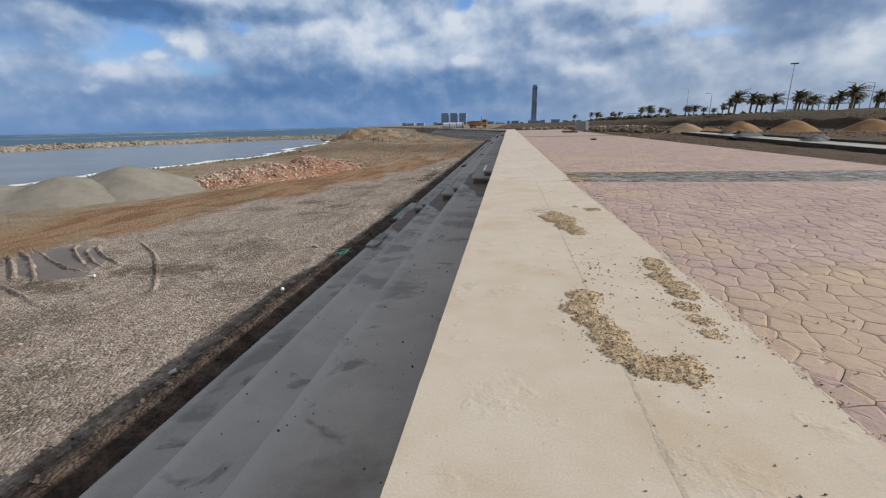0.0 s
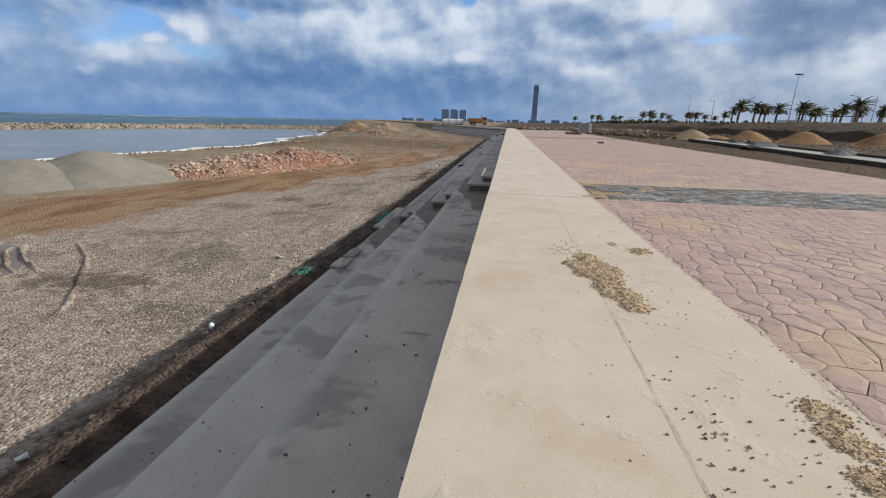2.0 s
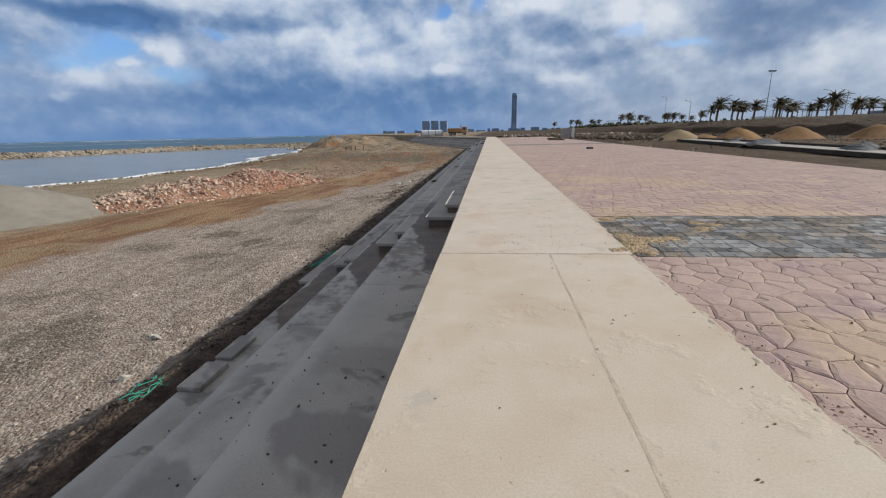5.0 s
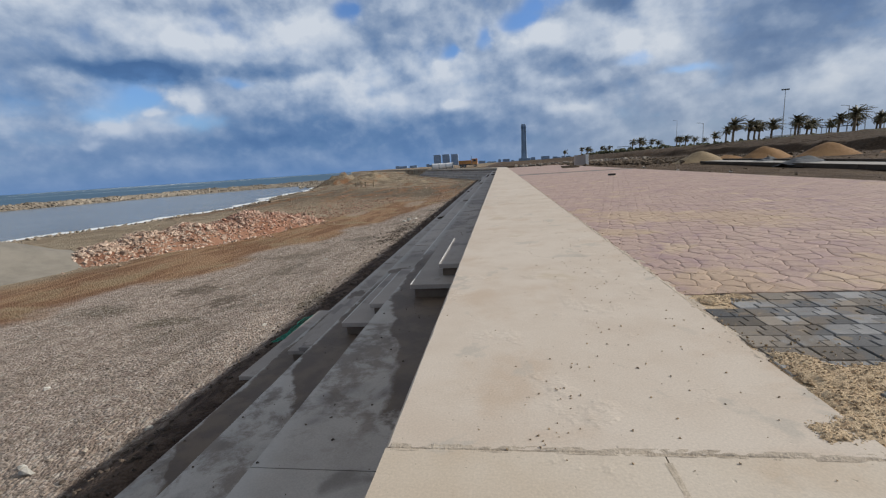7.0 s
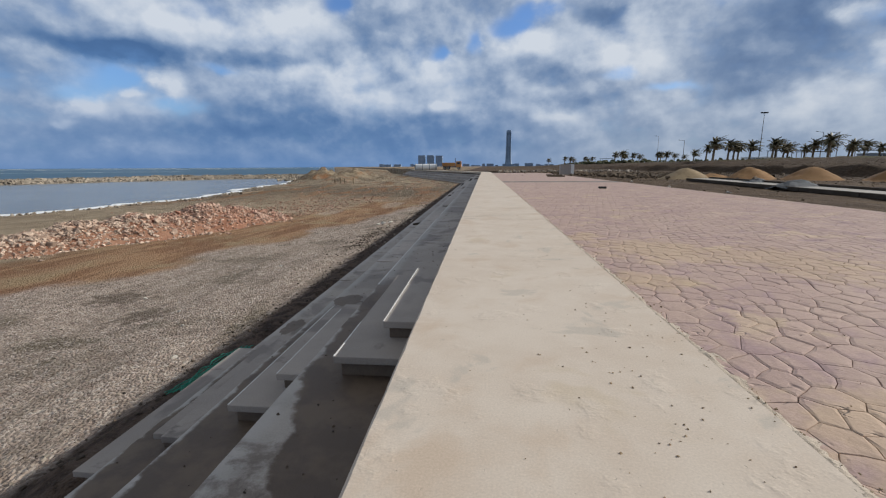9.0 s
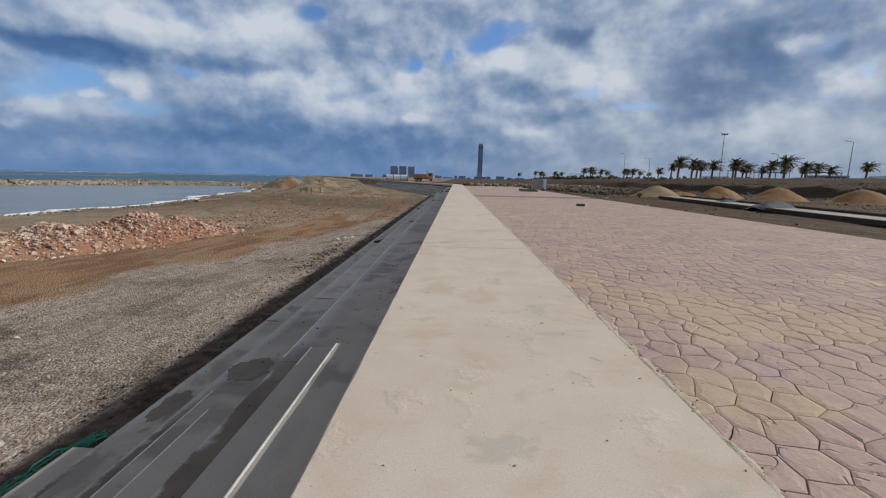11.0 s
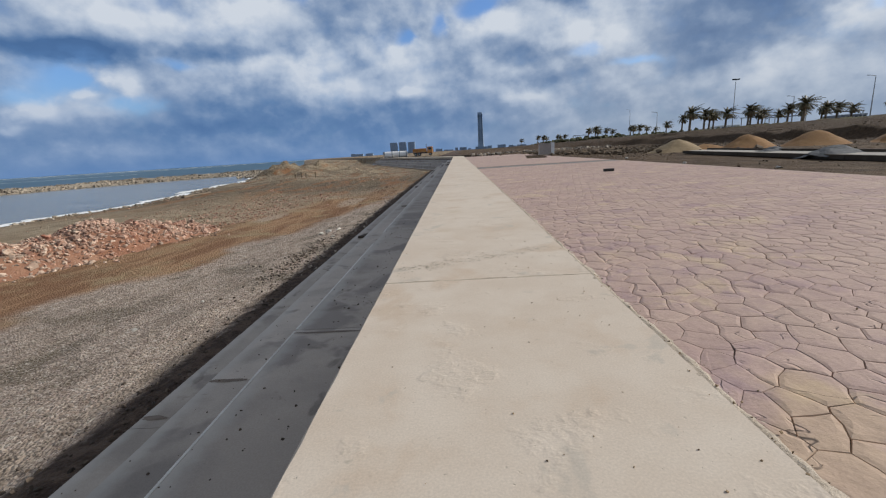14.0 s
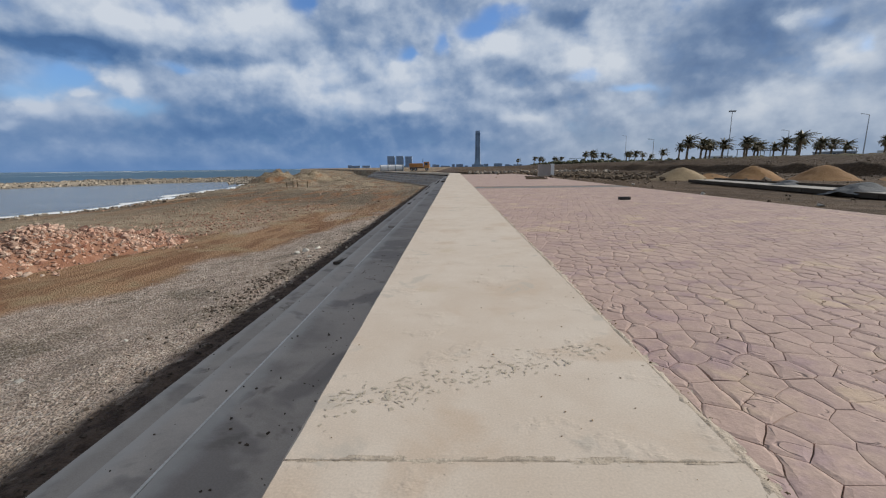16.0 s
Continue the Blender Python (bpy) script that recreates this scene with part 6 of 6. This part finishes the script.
# ---- palms, lamps, far buildings ----
def palm(height, seed):
    r = random.Random(seed)
    e = base("palm_tree", (0, 0, 0), "date palm with a wind-swept crown on the roadside bank", "palm tree", "palms along the road")
    bm = bmesh.new()
    h = height * 0.66
    rings = []
    for i in range(9):
        f = i / 8
        rad = 0.30 - 0.09 * f + 0.03 * (i % 2)
        cx = 0.25 * f * f * r.uniform(0.8, 1.2)
        rings.append([bm.verts.new((cx + rad * math.cos(a), rad * math.sin(a), h * f - 0.2)) for a in [k * math.tau / 9 for k in range(9)]])
    for a, b in zip(rings, rings[1:]):
        for i in range(9):
            bm.faces.new((a[i], a[(i + 1) % 9], b[(i + 1) % 9], b[i]))
    bm.faces.new(rings[-1])
    part("trunk", bm, M_TRUNK, e, smooth=True)
    for dry in (False, True):
        bm = bmesh.new()
        for k in range(9 if dry else 38):
            az = r.uniform(0, math.tau)
            up = r.uniform(-0.9, -0.3) if dry else r.uniform(-0.30, 1.35)
            L = height * (0.26 if dry else r.uniform(0.34, 0.44))
            pts = []
            px, pz = 0.0, 0.0
            ang = up
            for i in range(8):
                pts.append(Vector((math.cos(az) * px, math.sin(az) * px, pz)))
                px += L / 7 * math.cos(ang)
                pz += L / 7 * math.sin(ang)
                ang -= 0.15
            # the wind from the sea streams the leaves inland
            pts = [p + Vector((0.30 * L * (i / 7) ** 1.5, 0, 0)) + Vector((0.25, 0, h - 0.15)) for i, p in enumerate(pts)]
            side = Vector((-math.sin(az), math.cos(az), 0))
            for i in range(7):
                a, b = pts[i], pts[i + 1]
                tube(bm, a, b, 0.03, 0.025, 3)
                for j in range(2):
                    m = a.lerp(b, j / 2)
                    f = (i + j / 2) / 7
                    leaf = height * 0.075 * math.sin(math.pi * min(1, 0.15 + 0.85 * f)) + 0.12
                    for s in (-1, 1):
                        tip = m + side * s * leaf * 0.8 + (b - a).normalized() * leaf * 0.7 - Vector((0, 0, leaf * r.uniform(0.1, 0.5)))
                        v = [bm.verts.new(m), bm.verts.new(m + (b - a) * 0.62), bm.verts.new(tip)]
                        bm.faces.new(v)
        part("dry_skirt" if dry else "crown", bm, M_DRYFROND if dry else M_FROND, e, "hanging dry brown fronds" if dry else "")
    return e


PALMS = ((68.7, 150.9, 7.6), (76.2, 157.3, 6.9), (82.9, 164.3, 6.2), (82.6, 157.3, 6.9), (87.8, 155.1, 7.1), (98.0, 164.3, 6.2), (104.7, 166.8, 5.9), (100.8, 157.3, 6.9), (97.6, 146.9, 8.2), (116.2, 164.3, 6.2),
         (116.9, 159.5, 6.7), (128.8, 155.1, 7.1), (77.5, 267.5, 7.4), (91.0, 291.1, 6.8), (99.5, 304.8, 6.4), (101.0, 278.8, 7.1), (101.3, 267.5, 7.4), (129.7, 312.1, 6.2), (113.5, 262.2, 7.6),
         (79.5, 160.5, 6.4), (91.0, 159.0, 6.6), (94.3, 160.5, 6.2), (108.5, 162.0, 6.4), (112.0, 157.5, 6.9), (122.5, 161.0, 6.2), (72.5, 163.0, 5.8), (71.0, 258.0, 7.0), (84.0, 285.0, 6.8), (107.0, 290.0, 7.0), (119.0, 300.0, 6.6),
         (74.0, 395.0, 7.1), (80.0, 430.0, 7.1), (98.0, 440.0, 7.1), (59.7, 427.2, 7.1), (65.5, 376.2, 7.1), (88.7, 458.6, 7.1), (86.6, 400.0, 7.1), (92.4, 400.0, 7.1), (134.3, 538.5, 7.1))
first = [palm(7.0, s) for s in (1, 2, 3)]
for k, (x, y, h) in enumerate(PALMS):
    src = first[k % 3]
    s = h / 7.0 * 1.04
    m = Matrix.Translation((x, y, ground_z(x, y) - 0.1)) @ Matrix.Rotation(0.6 * wave(k, 7, 1.7), 4, "Z")
    if k < 3:
        src.matrix_basis = m @ Matrix.Diagonal((s, s, s, 1))
    else:
        o = copy_thing(src, m)
        o.scale = (s, s, s)

spots = []
for _ in range(260):
    y = rng.uniform(240, 560)
    x = 60 + 0.09 * (y - 240) + abs(rng.gauss(0, 16))
    spots.append((x, y, ground_z(x, y) + 0.5, rng.uniform(0.8, 2.2)))
for _ in range(420):
    y = rng.uniform(150, 520)
    x = 66 + 0.10 * (y - 150) + abs(rng.gauss(0, 26))
    spots.append((x, y, ground_z(x, y) + 0.3, rng.uniform(0.4, 1.1)))
tagged(new("roadside_shrubs", scatter("roadside_shrubs", spots, M_SHRUB, 25)), "low dark green shrubs and hedges along the road", "shrubs", kind="stuff")


def mast(x, y, h, arms, label):
    z = ground_z(x, y)
    e = base("street_lamp", (x, y, z), label, "street lamp", "lamps along the road")
    part("foot", boxed(-0.35, 0.35, -0.35, 0.35, -0.2, 0.25, 0.03), M_EDGE, e)
    part("pole", tube(bmesh.new(), (0, 0, 0.2), (0, 0, h), 0.20, 0.10, 10), M_STEEL, e)
    if arms == "cross":
        part("crossarm", boxed(-1.3, 1.3, -0.12, 0.12, h - 0.15, h + 0.05, 0.02), M_STEEL, e)
        for k in range(4):
            part("floodlight", boxed(-1.35 + 0.72 * k, -0.85 + 0.72 * k, -0.3, 0.2, h + 0.05, h + 0.35, 0.04), M_TYRE, e)
    else:
        part("arm", tube(bmesh.new(), (0, 0, h - 0.1), (-1.9, 0, h + 0.25), 0.09, 0.06, 8), M_STEEL, e)
        part("lamp_head", boxed(-2.7, -1.8, -0.18, 0.18, h + 0.17, h + 0.33, 0.04), M_TYRE, e)


mast(106.6, 193.6, 20.5 - ground_z(106.6, 193.6), "cross", "tall grey floodlight mast with a crossarm")
for x, y, h in ((138.0, 172.0, 14.0), (171.0, 172.0, 14.5), (126.0, 190.0, 10.5), (92.0, 225.0, 10.0), (120.0, 330.0, 18.0), (150.0, 215.0, 12.0)):
    mast(x, y, h, "arm", "grey street lamp with one curved arm")


def building(name, x, y, w, d, h, floors, bays, mat, wmat, label, z=0.0, category="building"):
    """A block with a parapet and a window for each bay and storey on the side towards the water."""
    e = base(name, (x, y, z), label, category)
    part("wall", boxed(-w / 2, w / 2, -d / 2, d / 2, -2, h, 0.0), mat, e)
    part("roof", boxed(-w / 2 - 0.3, w / 2 + 0.3, -d / 2 - 0.3, d / 2 + 0.3, h, h + 0.8, 0.0), mat, e)
    for j in range(floors):
        for i in range(bays):
            cx, cz = -w / 2 + w * (i + 0.5) / bays, h * (j + 0.55) / floors
            part("window", boxed(cx - 0.32 * w / bays, cx + 0.32 * w / bays, -d / 2 - 0.12, -d / 2 + 0.05, cz - 0.25 * h / floors, cz + 0.25 * h / floors), wmat, e)
    return e


def tower():
    """A slim tapering glass high-rise with a notched crown."""
    e = base("skyscraper", (163.6, 3000, -2), "slim hazy blue glass skyscraper on the horizon", "skyscraper")
    bm = bmesh.new()
    rings = []
    for z, w in ((0, 25), (40, 19), (110, 17), (190, 16), (222, 15.5), (236, 15)):
        rings.append([bm.verts.new((sx * w, sy * w * 0.8, z)) for sx, sy in ((-0.8, -1), (0.8, -1), (1, -0.7), (1, 0.7), (0.8, 1), (-0.8, 1), (-1, 0.7), (-1, -0.7))])
    for a, b in zip(rings, rings[1:]):
        for i in range(8):
            bm.faces.new((a[i], a[(i + 1) % 8], b[(i + 1) % 8], b[i]))
    bm.faces.new(rings[-1])
    part("shaft", bm, M_TOWER, e)
    for x in (-13, -6.5, 6.5, 13):
        part("fin", boxed(x - 1.2, x + 1.2, -16.5, -12.5, 20, 226), M_TOWERDARK, e)
    part("crown", boxed(-15.8, 15.8, -12.6, 12.6, 206, 219), M_TOWERDARK, e)


tower()
for k, (x, h, w) in enumerate(((-452, 62, 38), (-402, 62, 38), (-352, 60, 38))):
    building("apartment_tower", x + 100, 2500, w, 30, h, 8, 4, M_CITY, M_CITYWIN, "hazy distant apartment tower on the horizon")
r = random.Random(3)
for k in range(40):
    x = -560 + k * 30 + r.uniform(-12, 12)
    building("far_house", x, 2300 + r.uniform(-100, 300), r.uniform(14, 40), 14, r.choice((5, 7, 9, 11, 14)), 2, 3, M_CITY, M_CITYWIN, "hazy low building of the distant town")
for k, (x, y, w, h) in enumerate(((262, 330, 16, 3.6), (300, 320, 22, 3.2), (345, 345, 20, 4.2), (225, 400, 14, 3.6), (400, 360, 30, 4.0))):
    building("roadside_building", x, y, w, 16, h, 2, 6, M_WHITE if k % 2 else M_CITYPALE, M_DARKGLASS, "pale low building beyond the road", z=ground_z(x, y))
for k, (x, y) in enumerate(((104.5, 176.0), (118.0, 182.0), (133.0, 176.0), (84.0, 320.0))):
    e = base("shade_canopy", (x, y, ground_z(x, y)), "dark flat canopy on posts behind the palms", "canopy", "canopies behind the palms")
    part("roof", boxed(-4.5, 4.5, -2.6, 2.6, 3.2, 3.38, 0.05), M_KERBDARK, e)
    for sx in (-4, 4):
        for sy in (-2.4, 2.4):
            part("post", tube(bmesh.new(), (sx, sy, -0.2), (sx, sy, 3.2), 0.14, 0.14, 8), M_STEEL, e)


def dump_truck(x, y):
    e = base("dump_truck", (x, y, 0.0), "dusty orange dump truck at the end of the promenade", "truck")
    part("chassis", boxed(-3.4, 3.2, -0.9, 0.9, 0.8, 1.15, 0.03), M_TYRE, e)
    bm = boxed(-3.5, 1.2, -1.25, 1.25, 1.2, 2.5, 0.05)
    for v in bm.verts:
        if v.co.z < 1.6:
            v.co.y *= 0.85
    part("tipper_body", bm, M_TRUCK, e)
    cab = part("cab", boxed(1.5, 3.4, -1.2, 1.2, 0.9, 3.0, 0.12), M_TRUCK, e)
    part("windscreen", boxed(3.38, 3.44, -1.0, 1.0, 1.95, 2.75, 0.01), M_DARKGLASS, cab)
    part("side_window", boxed(1.9, 2.9, -1.24, -1.19, 1.95, 2.7, 0.01), M_DARKGLASS, cab)
    for wx in (-2.6, -1.3, 2.5):
        for s in (-1, 1):
            wheel = part("wheel", tube(bmesh.new(), (wx, s * 0.8, 0.52), (wx, s * 1.15, 0.52), 0.52, 0.52, 18), M_TYRE, e)
            part("rim", tube(bmesh.new(), (wx, s * 1.14, 0.52), (wx, s * 1.18, 0.52), 0.26, 0.26, 14), M_STEEL, wheel)
    part("light_bar", tube(bmesh.new(), (1.2, 0, 2.6), (1.2, 0, 4.1), 0.10, 0.07, 8), M_TYRE, e)


dump_truck(-11.0, 172.0)


def pipe(x, y):
    e = base("concrete_pipe", (x, y, 0.0), "long white pipe section lying beside the truck", "pipe")
    bm = bmesh.new()
    n, L = 20, 3.9
    for a, b, ra, rb in (((-L, 0), (L, 0), 1.05, 1.05), ((L, 0), (-L, 0), 0.88, 0.88)):
        ring0 = [bm.verts.new((a[0], ra * math.cos(i * math.tau / n), 1.05 + ra * math.sin(i * math.tau / n))) for i in range(n)]
        ring1 = [bm.verts.new((b[0], rb * math.cos(i * math.tau / n), 1.05 + rb * math.sin(i * math.tau / n))) for i in range(n)]
        for i in range(n):
            bm.faces.new((ring0[i], ring0[(i + 1) % n], ring1[(i + 1) % n], ring1[i]))
    bmesh.ops.recalc_face_normals(bm, faces=bm.faces[:])
    part("shell", bm, M_WHITE, e, smooth=True)
    for xx in (-3.9, -1.3, 1.3, 3.7):
        part("collar", tube(bmesh.new(), (xx - 0.12, 0, 1.05), (xx + 0.12, 0, 1.05), 1.10, 1.10, 20), M_CITYPALE, e)


pipe(-20.5, 172.0)


def ship(x, y):
    e = base("cargo_ship", (x, y, WATER), "small cargo ship far out on the sea", "ship")
    bm = boxed(-38, 38, -6, 6, -1.0, 6.0, 0.3)
    for v in bm.verts:
        if v.co.z > 3:
            v.co.x *= 1.08
    part("hull", bm, M_KERBDARK, e)
    part("bridge", boxed(18, 30, -5, 5, 6.0, 17.0, 0.3), M_WHITE, e)
    part("funnel", boxed(31, 35, -2, 2, 6.0, 15.0, 0.3), M_WHITE, e)
    part("deck_cargo", boxed(-30, 12, -5, 5, 6.0, 8.5, 0.2), M_CITYPALE, e)


ship(-2100.0, 1400.0)


# ---- pieces of the paving, last ----
meshes = {}
for kind in (0, 1):
    for shade in (0, 1):
        meshes[kind, shade] = finish("block", pair_mesh(kind), M_PAVERLIGHT if shade else M_PAVER)
rest = {0: ([], []), 1: ([], [])}
rng = random.Random(44)
count = 0
for row in range(12):
    for colm in range(33):
        x, y = STRIP + 0.16 + 0.275 * colm + (0.02 * (row % 2)), BAND_0 + 0.092 + 0.1755 * row
        if x > PAVE_R - 0.14 or (x < 2.35 and rng.random() < 0.4):
            continue
        tone = 1 if (row + colm + (1 if rng.random() < 0.25 else 0)) % 2 else 0
        for kind in (0, 1):
            dzr = -0.012 + rng.uniform(-0.004, 0.003)
            if count < 300 and x < 4.8:
                o = new("block", meshes[kind, tone])
                o.parent = blocks
                o.location = (x, y, dzr)
                count += 1
            else:
                vs, fs = rest[tone]
                k = len(vs)
                me = meshes[kind, tone]
                vs.extend([(v.co.x + x, v.co.y + y, v.co.z + dzr) for v in me.vertices])
                fs.extend([[k + i for i in p.vertices] for p in me.polygons])
for tone in (0, 1):
    ob = new("far_blocks", raw("far_blocks", *rest[tone], M_PAVERLIGHT if tone else M_PAVER))
    ob.parent = blocks
    tagged(ob, kind="stuff")

rng = random.Random(45)
cells = []
for y0, y1 in ((0.5, BAND_0), (BAND_1, 46.0)):
    cells += stamped_cells(STRIP + (0.012 if y0 > 5 else -0.10), PAVE_R - 0.01, y0 + 0.01, y1 - 0.01, 0.200, 0.192, 6)
verts, faces = [], []
singles = 0
for poly in cells:
    vs, fs = cell_faces(poly, -0.012, rng)
    cx, cy = poly[0]
    if singles < 300 and cx < 3.6 and BAND_1 < cy < 27.0:
        o = new("stone", raw("stone", vs, fs, M_STAMP))
        o.parent = paving
        singles += 1
    else:
        k = len(verts)
        verts.extend(vs)
        faces.extend([[k + i for i in f] for f in fs])
ob = new("stamped_stones", raw("stamped_stones", verts, faces, M_STAMP))
ob.parent = paving
tagged(ob, kind="stuff")
bm = bmesh.new()
box(bm, STRIP + 0.012, PAVE_R - 0.01, 48.2, 92.0, -0.029, -0.012)
box(bm, STRIP + 0.012, PAVE_R - 0.01, -9.4, 0.5, -0.029, -0.012)
part("far_sheet", bm, M_STAMP, paving)
